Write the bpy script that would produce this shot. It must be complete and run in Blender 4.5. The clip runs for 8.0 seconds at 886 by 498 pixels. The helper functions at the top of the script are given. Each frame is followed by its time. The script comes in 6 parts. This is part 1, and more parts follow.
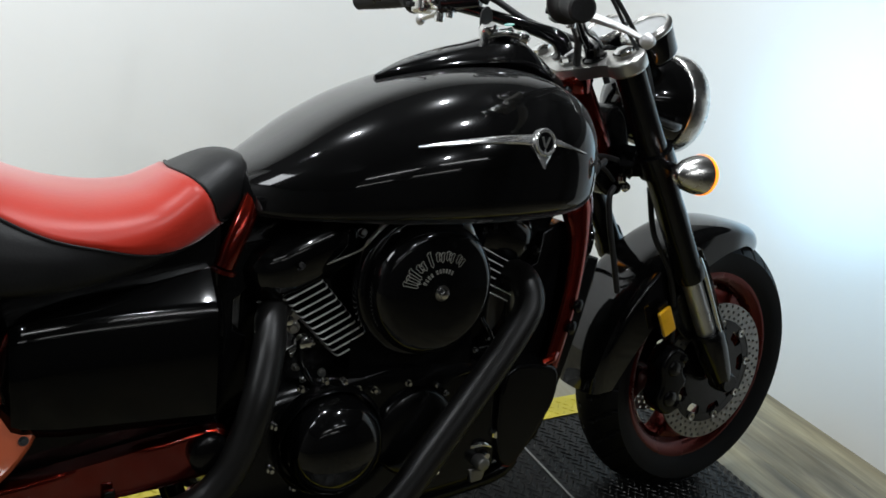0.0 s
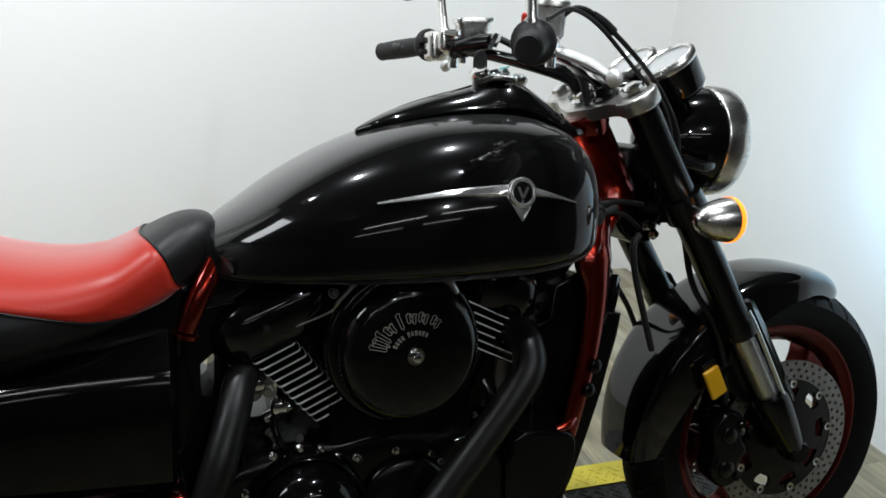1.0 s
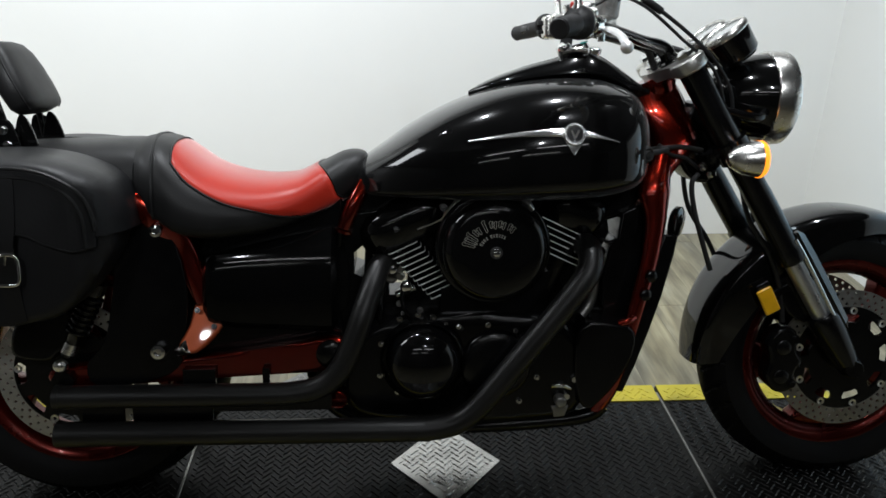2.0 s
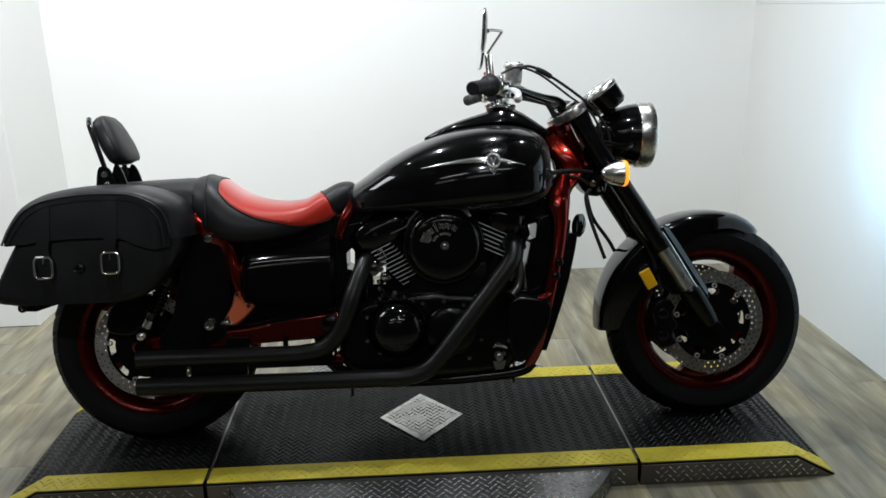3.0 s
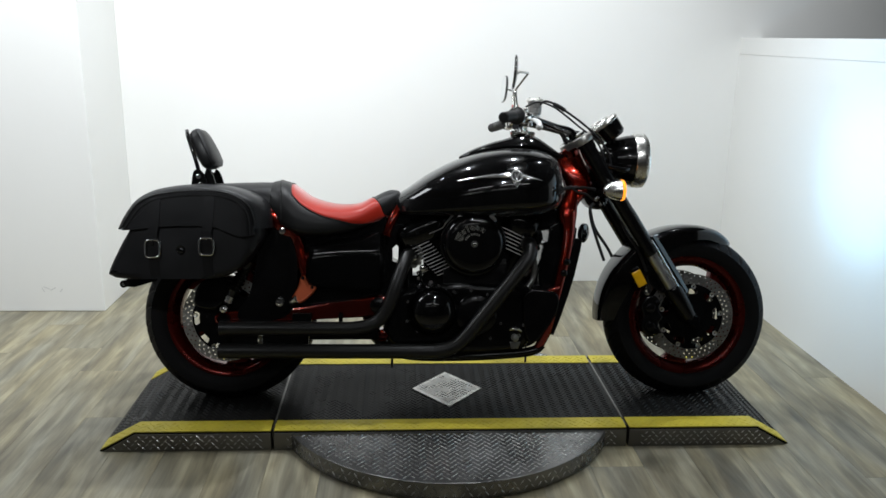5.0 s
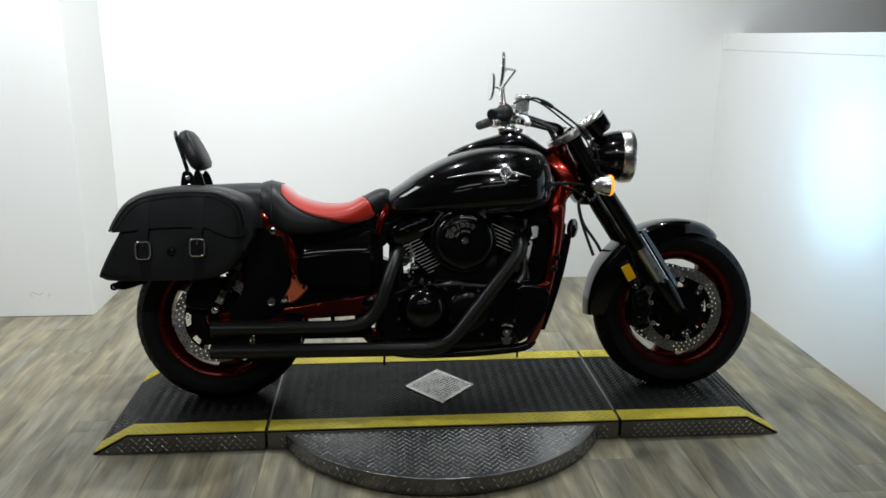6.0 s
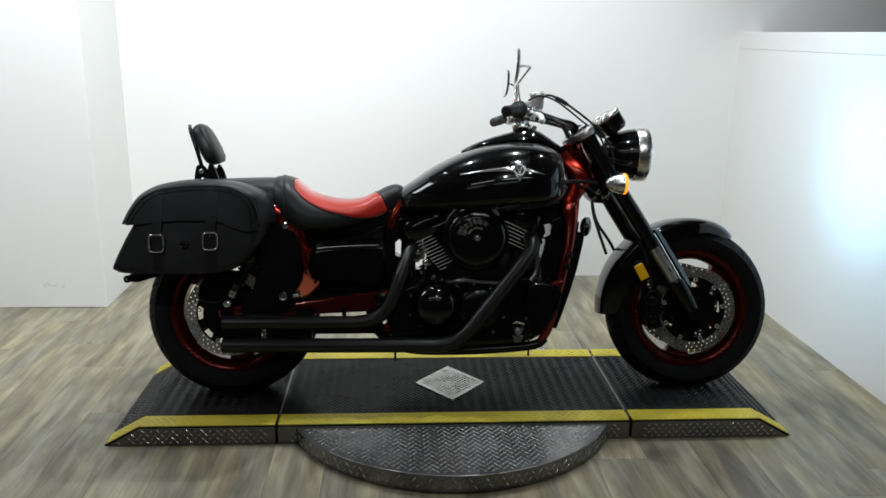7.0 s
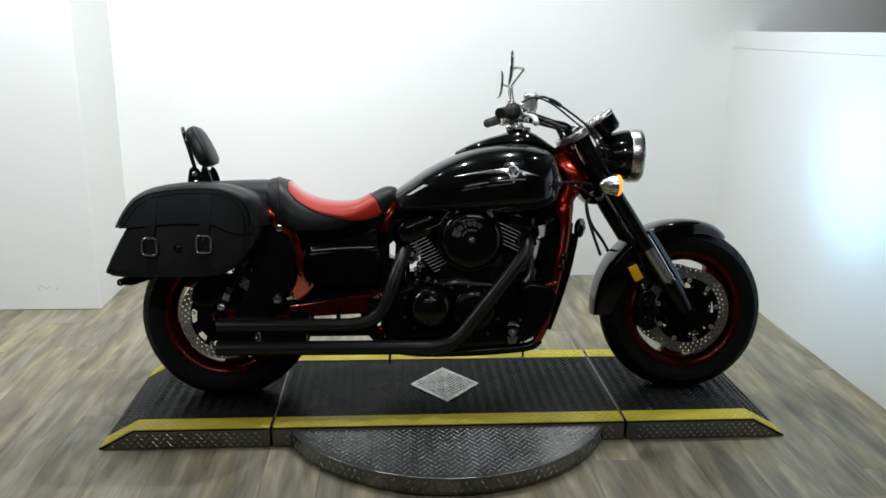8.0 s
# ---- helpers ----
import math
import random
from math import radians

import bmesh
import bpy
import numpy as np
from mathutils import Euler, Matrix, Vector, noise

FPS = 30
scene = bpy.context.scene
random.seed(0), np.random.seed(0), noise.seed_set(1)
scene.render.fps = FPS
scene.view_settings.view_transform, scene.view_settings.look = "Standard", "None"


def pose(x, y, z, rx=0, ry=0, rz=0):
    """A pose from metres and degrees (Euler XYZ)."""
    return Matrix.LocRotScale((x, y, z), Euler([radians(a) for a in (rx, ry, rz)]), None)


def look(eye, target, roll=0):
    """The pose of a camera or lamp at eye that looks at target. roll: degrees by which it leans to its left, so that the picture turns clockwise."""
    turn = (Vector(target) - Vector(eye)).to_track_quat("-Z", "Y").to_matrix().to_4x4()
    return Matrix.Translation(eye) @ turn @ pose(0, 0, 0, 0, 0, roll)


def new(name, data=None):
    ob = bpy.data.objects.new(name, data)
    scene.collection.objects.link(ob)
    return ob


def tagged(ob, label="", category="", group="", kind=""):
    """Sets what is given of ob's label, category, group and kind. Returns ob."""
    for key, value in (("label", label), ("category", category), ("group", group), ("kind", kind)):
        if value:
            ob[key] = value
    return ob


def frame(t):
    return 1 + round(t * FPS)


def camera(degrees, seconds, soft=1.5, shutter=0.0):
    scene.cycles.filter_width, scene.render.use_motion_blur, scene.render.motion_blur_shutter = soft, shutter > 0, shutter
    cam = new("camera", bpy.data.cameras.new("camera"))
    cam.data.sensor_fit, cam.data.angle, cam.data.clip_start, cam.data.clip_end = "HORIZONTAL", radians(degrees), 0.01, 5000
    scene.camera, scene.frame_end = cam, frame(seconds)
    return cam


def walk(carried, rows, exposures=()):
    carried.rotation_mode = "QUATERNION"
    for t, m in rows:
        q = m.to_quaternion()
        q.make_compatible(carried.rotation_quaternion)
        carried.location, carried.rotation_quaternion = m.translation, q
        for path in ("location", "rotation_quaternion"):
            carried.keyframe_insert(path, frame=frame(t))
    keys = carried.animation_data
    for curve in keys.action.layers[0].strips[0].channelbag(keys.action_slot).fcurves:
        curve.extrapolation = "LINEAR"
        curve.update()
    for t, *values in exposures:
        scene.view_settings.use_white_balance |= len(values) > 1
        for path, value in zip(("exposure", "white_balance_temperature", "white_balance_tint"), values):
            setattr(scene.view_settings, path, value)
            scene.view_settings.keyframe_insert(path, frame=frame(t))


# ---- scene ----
cam = camera(57.8, 8.0, soft=1.6)
PATH = [
    (0, (-0.631, -1.034, 1.212), (0.435, 0.486, 0.47), 11.9),
    (0.2, (-0.575, -1.056, 1.223), (0.395, 0.541, 0.509), 7.8),
    (0.5, (-0.481, -1.05, 1.23), (0.319, 0.638, 0.515), 7.4),
    (0.8, (-0.405, -1.049, 1.244), (0.334, 0.674, 0.547), 5.9),
    (1, (-0.347, -1.079, 1.253), (0.371, 0.646, 0.541), 6.3),
    (1.2, (-0.304, -1.136, 1.268), (0.299, 0.679, 0.682), 7.9),
    (1.5, (-0.213, -1.283, 1.293), (0.039, 0.618, 0.726), 6.4),
    (1.7, (-0.207, -1.393, 1.323), (0.023, 0.477, 0.651), 6.6),
    (1.8, (-0.19, -1.465, 1.317), (-0.013, 0.398, 0.611), 4.7),
    (2, (-0.191, -1.602, 1.336), (-0.052, 0.231, 0.547), 1.4),
    (2.2, (-0.182, -1.746, 1.359), (-0.072, 0.087, 0.565), -1.1),
    (3.3, (-0.066, -2.516, 1.355), (0.0, -0.59, 0.821), -0.9),
    (3.5, (-0.107, -2.591, 1.328), (-0.078, -0.678, 0.747), -0.9),
    (4, (-0.206, -2.708, 1.322), (-0.129, -0.785, 0.779), 0.3),
    (4.5, (-0.25, -2.867, 1.403), (-0.117, -0.94, 0.882), 1.2),
    (4.7, (-0.24, -2.876, 1.404), (-0.134, -0.947, 0.888), 1.1),
    (6, (-0.258, -2.894, 1.395), (-0.112, -0.966, 0.883), 0.3),
    (6.5, (-0.268, -2.861, 1.344), (-0.134, -0.931, 0.836), 0.3),
    (7, (-0.257, -2.888, 1.393), (-0.142, -0.96, 0.873), 0.8),
    (7.5, (-0.267, -2.928, 1.403), (-0.149, -0.998, 0.89), 1.2),
    (8, (-0.255, -2.882, 1.41), (-0.127, -0.957, 0.883), 0.7),
]
walk(cam, [(t, look(eye, target, roll)) for t, eye, target, roll in PATH])

# ---- light ----
world = bpy.data.worlds.new("world")
scene.world = world
world.use_nodes = True
world.node_tree.nodes["Background"].inputs[0].default_value = (0.6, 0.65, 0.7, 1)
world.node_tree.nodes["Background"].inputs[1].default_value = 0.02


def area_lamp(name, m, sx, sy, watts, colour):
    data = bpy.data.lights.new(name, "AREA")
    data.shape, data.size, data.size_y, data.energy, data.color = "RECTANGLE", sx, sy, watts, colour
    ob = new(name, data)
    ob.matrix_world = m
    return ob


CEILING = 2.75
COOL = (0.94, 0.985, 1.03)
# x, y, watts of an added fill light for the white pier
PIER_FILL = [(-2.6, 0.10, 30)]
TUBES = [(-0.9, -3.3, 3), (0.7, -3.3, 3), (-1.6, -4.7, 1), (0.2, -4.7, 1)]  # x, y, watts
for tx, ty, watts in PIER_FILL:
    area_lamp("pier_fill_light", pose(tx, ty, CEILING - 0.03), 1.4, 0.6, watts, COOL)
for tx, ty, watts in TUBES:
    area_lamp("tube_light", pose(tx, ty, CEILING - 0.085), 1.2, 0.06, watts, COOL)
# x, y, the x and y that it is turned to, watts: five downlights over the bay, three floods before it
SPOTS = [(-1.20, 0.60, -1.75, 1.2, 56), (-0.62, 0.58, -0.62, 0.70, 78), (0.30, 0.62, 0.30, 0.75, 80), (1.05, 0.50, 1.30, 0.95, 56), (0.32, -0.50, 0.32, -0.4, 42)]
SPOTS += [(-1.2, -2.3, -2.2, 1.4, 285), (0.15, -2.5, 0.0, 1.6, 34), (0.9, -2.0, 0.9, 1.6, 36)]
for sx, sy, aim, aim_y, watts in SPOTS:
    flood = bpy.data.lights.new("spot_beam", "SPOT")
    flood.energy, flood.color, flood.spot_size, flood.spot_blend, flood.shadow_soft_size = watts, COOL, radians((168 if sx > 1 else 150) if sy > -1 else 75), 1.0, 0.03
    new("spot_beam", flood).matrix_world = look((sx, sy, CEILING - 0.12), (aim, aim_y, 1.3))

# the motorcycle's frame of reference: it leans on its stand, away from the open side
LEAN_BIKE, DECK = 11.0, 0.07
BIKE = pose(0, -0.03, DECK, -LEAN_BIKE)
STEER_AXIS = Vector((-0.536, 0, 0.844)).normalized()
PIVOT = Vector((0.425, 0, 0.955))
STEER = Matrix.Translation((-0.008, 0, 0))  # the fork stands straight, the bar is turned a little to the right
BAR_TURN = Matrix.Translation((0.006, 0, 0)) @ Matrix.Translation(PIVOT) @ Matrix.Rotation(radians(-5), 4, STEER_AXIS) @ Matrix.Translation(-PIVOT)
LAMP_EYE = BIKE @ STEER @ Vector((0.735, 0, 0.90))
# the lamp's narrow core and the wide spill round it
for name, watts, cone in (("headlight_beam", 30, 52), ("headlight_spill", 21, 122)):
    beam = bpy.data.lights.new(name, "SPOT")
    beam.energy, beam.color, beam.spot_size, beam.spot_blend, beam.shadow_soft_size = watts, (0.28, 0.66, 1.0), radians(cone), 1.0, 0.05
    new(name, beam).matrix_world = look(LAMP_EYE, (1.65, 0.27, 0.87))


# ---- materials ----
def node_mat(name):
    m = bpy.data.materials.new(name)
    m.use_nodes = True
    return m, m.node_tree, m.node_tree.nodes["Principled BSDF"]


def mat(name, colour, rough=0.5, metal=0.0, coat=0.0, vary=0.25, scale=12.0, grain=0.0, grain_scale=300.0, rough_vary=0.12, random_tint=0.0, spec=0.5, coat_rough=0.04):
    """A surface with mottling at a large and a small scale, uneven gloss and fine relief."""
    m, tree, bsdf = node_mat(name)
    n, link = tree.nodes, tree.links.new
    coord = n.new("ShaderNodeTexCoord")
    big = n.new("ShaderNodeTexNoise")
    big.inputs["Scale"].default_value, big.inputs["Detail"].default_value = scale, 6
    link(coord.outputs["Object"], big.inputs["Vector"])
    fine = n.new("ShaderNodeTexNoise")
    fine.inputs["Scale"].default_value, fine.inputs["Detail"].default_value = grain_scale, 3
    link(coord.outputs["Object"], fine.inputs["Vector"])
    mix = n.new("ShaderNodeMix")
    mix.data_type = "RGBA"
    low = [c * (1 - vary) for c in colour]
    high = [min(1, c * (1 + vary)) for c in colour]
    mix.inputs["A"].default_value, mix.inputs["B"].default_value = (*low, 1), (*high, 1)
    link(big.outputs["Fac"], mix.inputs["Factor"])
    out = mix.outputs["Result"]
    if random_tint:
        info = n.new("ShaderNodeObjectInfo")
        hsv = n.new("ShaderNodeHueSaturation")
        span = n.new("ShaderNodeMapRange")
        span.inputs["To Min"].default_value, span.inputs["To Max"].default_value = 1 - random_tint, 1 + random_tint
        link(info.outputs["Random"], span.inputs["Value"])
        link(span.outputs["Result"], hsv.inputs["Value"])
        link(out, hsv.inputs["Color"])
        out = hsv.outputs["Color"]
    link(out, bsdf.inputs["Base Color"])
    gloss = n.new("ShaderNodeMapRange")
    gloss.inputs["To Min"].default_value, gloss.inputs["To Max"].default_value = max(0.02, rough - rough_vary), min(1, rough + rough_vary)
    link(big.outputs["Fac"], gloss.inputs["Value"])
    link(gloss.outputs["Result"], bsdf.inputs["Roughness"])
    bsdf.inputs["Metallic"].default_value = metal
    bsdf.inputs["Specular IOR Level"].default_value = spec
    bsdf.inputs["Coat Weight"].default_value = coat
    bsdf.inputs["Coat Roughness"].default_value = coat_rough
    if grain:
        bump = n.new("ShaderNodeBump")
        bump.inputs["Strength"].default_value, bump.inputs["Distance"].default_value = grain, 0.002
        link(fine.outputs["Fac"], bump.inputs["Height"])
        link(bump.outputs["Normal"], bsdf.inputs["Normal"])
    return m


def glow_mat(name, colour, strength, base=(0.8, 0.8, 0.8)):
    m, tree, bsdf = node_mat(name)
    bsdf.inputs["Base Color"].default_value = (*base, 1)
    bsdf.inputs["Roughness"].default_value = 0.25
    bsdf.inputs["Emission Color"].default_value = (*colour, 1)
    bsdf.inputs["Emission Strength"].default_value = strength
    return m


def plank_mat():
    """Grey-brown vinyl planks with long streaks, knots and a tint that differs from plank to plank."""
    m, tree, bsdf = node_mat("plank_vinyl")
    n, link = tree.nodes, tree.links.new
    coord, info = n.new("ShaderNodeTexCoord"), n.new("ShaderNodeObjectInfo")
    shift = n.new("ShaderNodeVectorMath")
    shift.operation = "MULTIPLY_ADD"
    shift.inputs[1].default_value = (1, 1, 1)
    push = n.new("ShaderNodeCombineXYZ")
    spread = n.new("ShaderNodeMath")
    spread.operation, spread.inputs[1].default_value = "MULTIPLY", 37.0
    link(info.outputs["Random"], spread.inputs[0])
    for k in "XYZ":
        link(spread.outputs[0], push.inputs[k])
    link(coord.outputs["Object"], shift.inputs[0])
    link(push.outputs[0], shift.inputs[2])
    stretch = n.new("ShaderNodeMapping")
    stretch.inputs["Scale"].default_value = (13.0, 2.0, 1.0)
    link(shift.outputs[0], stretch.inputs["Vector"])
    streak = n.new("ShaderNodeTexNoise")
    streak.inputs["Scale"].default_value, streak.inputs["Detail"].default_value, streak.inputs["Distortion"].default_value = 1.6, 8, 0.45
    link(stretch.outputs[0], streak.inputs["Vector"])
    fibre_map = n.new("ShaderNodeMapping")
    fibre_map.inputs["Scale"].default_value = (120.0, 5.0, 1.0)
    link(shift.outputs[0], fibre_map.inputs["Vector"])
    fibre = n.new("ShaderNodeTexNoise")
    fibre.inputs["Scale"].default_value, fibre.inputs["Detail"].default_value = 1.0, 5
    link(fibre_map.outputs[0], fibre.inputs["Vector"])
    ramp = n.new("ShaderNodeValToRGB")
    ramp.color_ramp.elements[0].position, ramp.color_ramp.elements[0].color = 0.32, (0.140, 0.130, 0.100, 1)
    ramp.color_ramp.elements[1].position, ramp.color_ramp.elements[1].color = 0.69, (0.340, 0.328, 0.262, 1)
    mid = ramp.color_ramp.elements.new(0.5)
    mid.color = (0.228, 0.217, 0.168, 1)
    link(streak.outputs["Fac"], ramp.inputs["Fac"])
    over = n.new("ShaderNodeMix")
    over.data_type, over.blend_type = "RGBA", "OVERLAY"
    over.inputs["Factor"].default_value = 0.35
    link(ramp.outputs["Color"], over.inputs["A"])
    link(fibre.outputs["Fac"], over.inputs["B"])
    # broad warm and pale blotches that run along the boards
    blotch_map = n.new("ShaderNodeMapping")
    blotch_map.inputs["Scale"].default_value = (4.5, 0.9, 1.0)
    link(shift.outputs[0], blotch_map.inputs["Vector"])
    blotch = n.new("ShaderNodeTexNoise")
    blotch.inputs["Scale"].default_value, blotch.inputs["Detail"].default_value, blotch.inputs["Distortion"].default_value = 1.5, 3, 0.3
    link(blotch_map.outputs[0], blotch.inputs["Vector"])
    warm = n.new("ShaderNodeValToRGB")
    warm.color_ramp.elements[0].position, warm.color_ramp.elements[0].color = 0.36, (0.84, 0.835, 0.81, 1)
    warm.color_ramp.elements[1].position, warm.color_ramp.elements[1].color = 0.66, (1.12, 1.03, 0.82, 1)
    link(blotch.outputs["Fac"], warm.inputs["Fac"])
    tint = n.new("ShaderNodeMix")
    tint.data_type, tint.blend_type = "RGBA", "MULTIPLY"
    tint.inputs["Factor"].default_value = 1.0
    link(over.outputs["Result"], tint.inputs["A"])
    link(warm.outputs["Color"], tint.inputs["B"])
    hsv = n.new("ShaderNodeHueSaturation")
    span = n.new("ShaderNodeMapRange")
    span.inputs["To Min"].default_value, span.inputs["To Max"].default_value = 0.84, 1.14
    link(info.outputs["Random"], span.inputs["Value"])
    link(span.outputs["Result"], hsv.inputs["Value"])
    link(tint.outputs["Result"], hsv.inputs["Color"])
    link(hsv.outputs["Color"], bsdf.inputs["Base Color"])
    bsdf.inputs["Roughness"].default_value = 0.42
    bump = n.new("ShaderNodeBump")
    bump.inputs["Strength"].default_value, bump.inputs["Distance"].default_value = 0.25, 0.001
    link(fibre.outputs["Fac"], bump.inputs["Height"])
    link(bump.outputs["Normal"], bsdf.inputs["Normal"])
    return m


M_WALL = mat("white_wall_paint", (0.80, 0.80, 0.775), 0.55, vary=0.03, scale=1.6, grain=0.12, grain_scale=90)
# grey for the unseen side walls, so the gloss paint mirrors little light
M_GREY_WALL = mat("grey_unseen_wall", (0.20, 0.20, 0.20), 0.6, vary=0.06, scale=1.5, grain=0.12, grain_scale=90)
# near black, so the unseen ceiling barely mirrors in the gloss paint
M_CEIL = mat("ceiling_dark_tone", (0.035, 0.035, 0.035), 0.8, vary=0.1, scale=2)
# dimness of the unseen showroom, put into the wall's colour
M_DARK = mat("dim_room_tone", (0.07, 0.07, 0.072), 0.7, vary=0.2, scale=2)
M_PLANK = plank_mat()
M_SUB = mat("subfloor", (0.05, 0.045, 0.04), 0.8)
M_PAINT = mat("black_gloss_paint", (0.0028, 0.0028, 0.0029), 0.05, spec=0.42, coat=0.09, coat_rough=0.18, vary=0.3, scale=6, rough_vary=0.04)
M_TANK = mat("polished_tank_paint", (0.0028, 0.0028, 0.0029), 0.05, spec=0.42, coat=0.10, coat_rough=0.18, vary=0.3, scale=6, rough_vary=0.03)
M_TANK.node_tree.nodes["Principled BSDF"].inputs["Sheen Weight"].default_value = 0.20
M_TANK.node_tree.nodes["Principled BSDF"].inputs["Sheen Roughness"].default_value = 0.30
M_RED = mat("candy_red_paint", (0.225, 0.0105, 0.003), 0.19, metal=0.92, coat=1.0, vary=0.2, scale=9, rough_vary=0.06)
# oranger, paler and less metallic than the frame's red, for the pivot plates
M_ORANGE = mat("orange_plate_finish", (0.50, 0.095, 0.028), 0.36, metal=0.45, coat=0.6, vary=0.2, scale=20)
M_RIM = mat("red_rim_paint", (0.09, 0.005, 0.0022), 0.26, metal=0.75, coat=0.15, vary=0.3, scale=10)
M_CHROME = mat("chrome", (0.78, 0.78, 0.77), 0.09, metal=1.0, vary=0.08, scale=14, rough_vary=0.05)
M_ALU = mat("brushed_aluminium", (0.62, 0.61, 0.58), 0.34, metal=1.0, vary=0.15, scale=20, grain=0.1, grain_scale=400)
M_STEEL = mat("disc_steel", (0.27, 0.267, 0.255), 0.38, metal=0.9, vary=0.2, scale=30)
M_BLACKMETAL = mat("black_engine_metal", (0.0032, 0.0032, 0.0034), 0.19, spec=0.30, vary=0.4, scale=20, grain=0.05)
M_PIPE = mat("matte_black_exhaust", (0.0075, 0.0073, 0.007), 0.39, spec=0.45, vary=0.3, scale=14, grain=0.12, grain_scale=500)
M_TYRE = mat("tyre_rubber", (0.0035, 0.0035, 0.004), 0.62, spec=0.14, vary=0.35, scale=16, grain=0.25, grain_scale=220)
M_RUBBER = mat("black_rubber", (0.011, 0.011, 0.0115), 0.6, spec=0.35, vary=0.3, scale=30, grain=0.2)
M_LEATHER = mat("black_leather", (0.008, 0.008, 0.0082), 0.44, spec=0.26, vary=0.3, scale=18, grain=0.14, grain_scale=260)
M_BAG = mat("worn_black_leather", (0.0042, 0.0043, 0.005), 0.44, spec=0.34, vary=0.35, scale=9, grain=0.16, grain_scale=120)
M_REDLEATHER = mat("red_leather", (0.45, 0.022, 0.009), 0.36, vary=0.15, scale=10, grain=0.08, grain_scale=260, spec=0.22, rough_vary=0.05)
M_REDLEATHER.node_tree.nodes["Principled BSDF"].inputs["Sheen Weight"].default_value = 1.0
M_REDLEATHER.node_tree.nodes["Principled BSDF"].inputs["Sheen Roughness"].default_value = 0.35
M_AMBER = glow_mat("amber_lens", (1.0, 0.33, 0.02), 1.3, (0.9, 0.32, 0.03))
M_REFLECTOR = mat("amber_reflector", (0.85, 0.45, 0.01), 0.22, coat=0.6, vary=0.12, scale=60)
M_LAMPGLASS = glow_mat("headlamp_lens", (0.75, 0.9, 1.0), 9.0)
M_TUBE = glow_mat("lamp_diffuser", (1.0, 0.98, 0.94), 5.0)
M_LETTER = mat("grey_line_print", (0.30, 0.29, 0.26), 0.5, vary=0.1)
M_REDPLASTIC = mat("red_switch_plastic", (0.62, 0.03, 0.02), 0.4)
M_GLASS = mat("gauge_glass", (0.35, 0.36, 0.36), 0.08, coat=1.0, vary=0.2, scale=30)
M_SLIDER = mat("satin_slider_metal", (0.55, 0.56, 0.57), 0.30, metal=0.9, vary=0.15, scale=30)
M_RESERVOIR = mat("smoky_plastic", (0.26, 0.26, 0.25), 0.24, metal=0.15, coat=0.5, vary=0.3, scale=40)
M_MIRROR = mat("mirror_glass", (0.85, 0.87, 0.88), 0.03, metal=1.0, vary=0.02, rough_vary=0.01)
M_PLATE = mat("black_checker_plate", (0.0055, 0.0055, 0.0052), 0.34, spec=0.15, vary=0.45, scale=5, rough_vary=0.15)
M_SIDE = mat("worn_grey_checker_plate", (0.17, 0.165, 0.15), 0.42, metal=0.6, vary=0.3, scale=7)
M_DISC = mat("steel_checker_plate", (0.20, 0.20, 0.197), 0.27, metal=0.85, vary=0.55, scale=4, rough_vary=0.15)
M_TREAD = mat("worn_tread_steel", (0.62, 0.62, 0.60), 0.30, metal=0.9, vary=0.3, scale=9, rough_vary=0.12)
M_DECKTREAD = mat("rubbed_black_tread", (0.018, 0.018, 0.0175), 0.28, spec=0.42, vary=0.5, scale=6, rough_vary=0.12)
M_INLAY = mat("bare_diamond_plate", (0.46, 0.455, 0.435), 0.27, metal=0.92, vary=0.8, scale=16, rough_vary=0.2)
M_YELLOW = mat("yellow_safety_paint", (0.52, 0.43, 0.030), 0.5, vary=0.25, scale=16, grain=0.1)
M_SATIN = mat("satin_chrome", (0.72, 0.71, 0.68), 0.26, metal=1.0, vary=0.12, scale=25)
M_DISCDARK = mat("rear_disc_steel", (0.44, 0.437, 0.425), 0.38, metal=0.85, vary=0.25, scale=30)
M_WHITESPRING = mat("pale_cast_metal", (0.32, 0.31, 0.29), 0.4, metal=0.8)
M_FINEDGE = mat("machined_fin_edge", (0.88, 0.87, 0.84), 0.42, metal=0.0, vary=0.2, scale=40)
M_COVER = mat("gloss_black_cover_paint", (0.002, 0.002, 0.0021), 0.07, spec=0.45, vary=0.3, scale=5, rough_vary=0.06)
M_SILVER = mat("matte_silver_casting", (0.74, 0.74, 0.73), 0.42, metal=0.5, vary=0.1, scale=40)
M_EMBLEM = mat("polished_emblem", (0.78, 0.78, 0.77), 0.16, metal=0.85, vary=0.1, scale=60)
M_TEAL = mat("teal_badge", (0.05, 0.45, 0.40), 0.2, coat=1.0)


# ---- mesh helpers ----
def part(name, bm, material, parent=None, label="", steer=False, sharp=50):
    if steer:
        bm.transform(BAR_TURN if steer == "bar" else STEER)
    bmesh.ops.recalc_face_normals(bm, faces=bm.faces)
    me = bpy.data.meshes.new(name)
    bm.to_mesh(me)
    bm.free()
    me.polygons.foreach_set("use_smooth", [True] * len(me.polygons))
    me.set_sharp_from_angle(angle=radians(sharp))
    me.materials.append(material)
    ob = new(name, me)
    even = ob.modifiers.new("even_normals", "WEIGHTED_NORMAL")
    even.keep_sharp = True
    if parent:
        ob.parent = parent
    if label:
        ob["label"] = label
    return ob


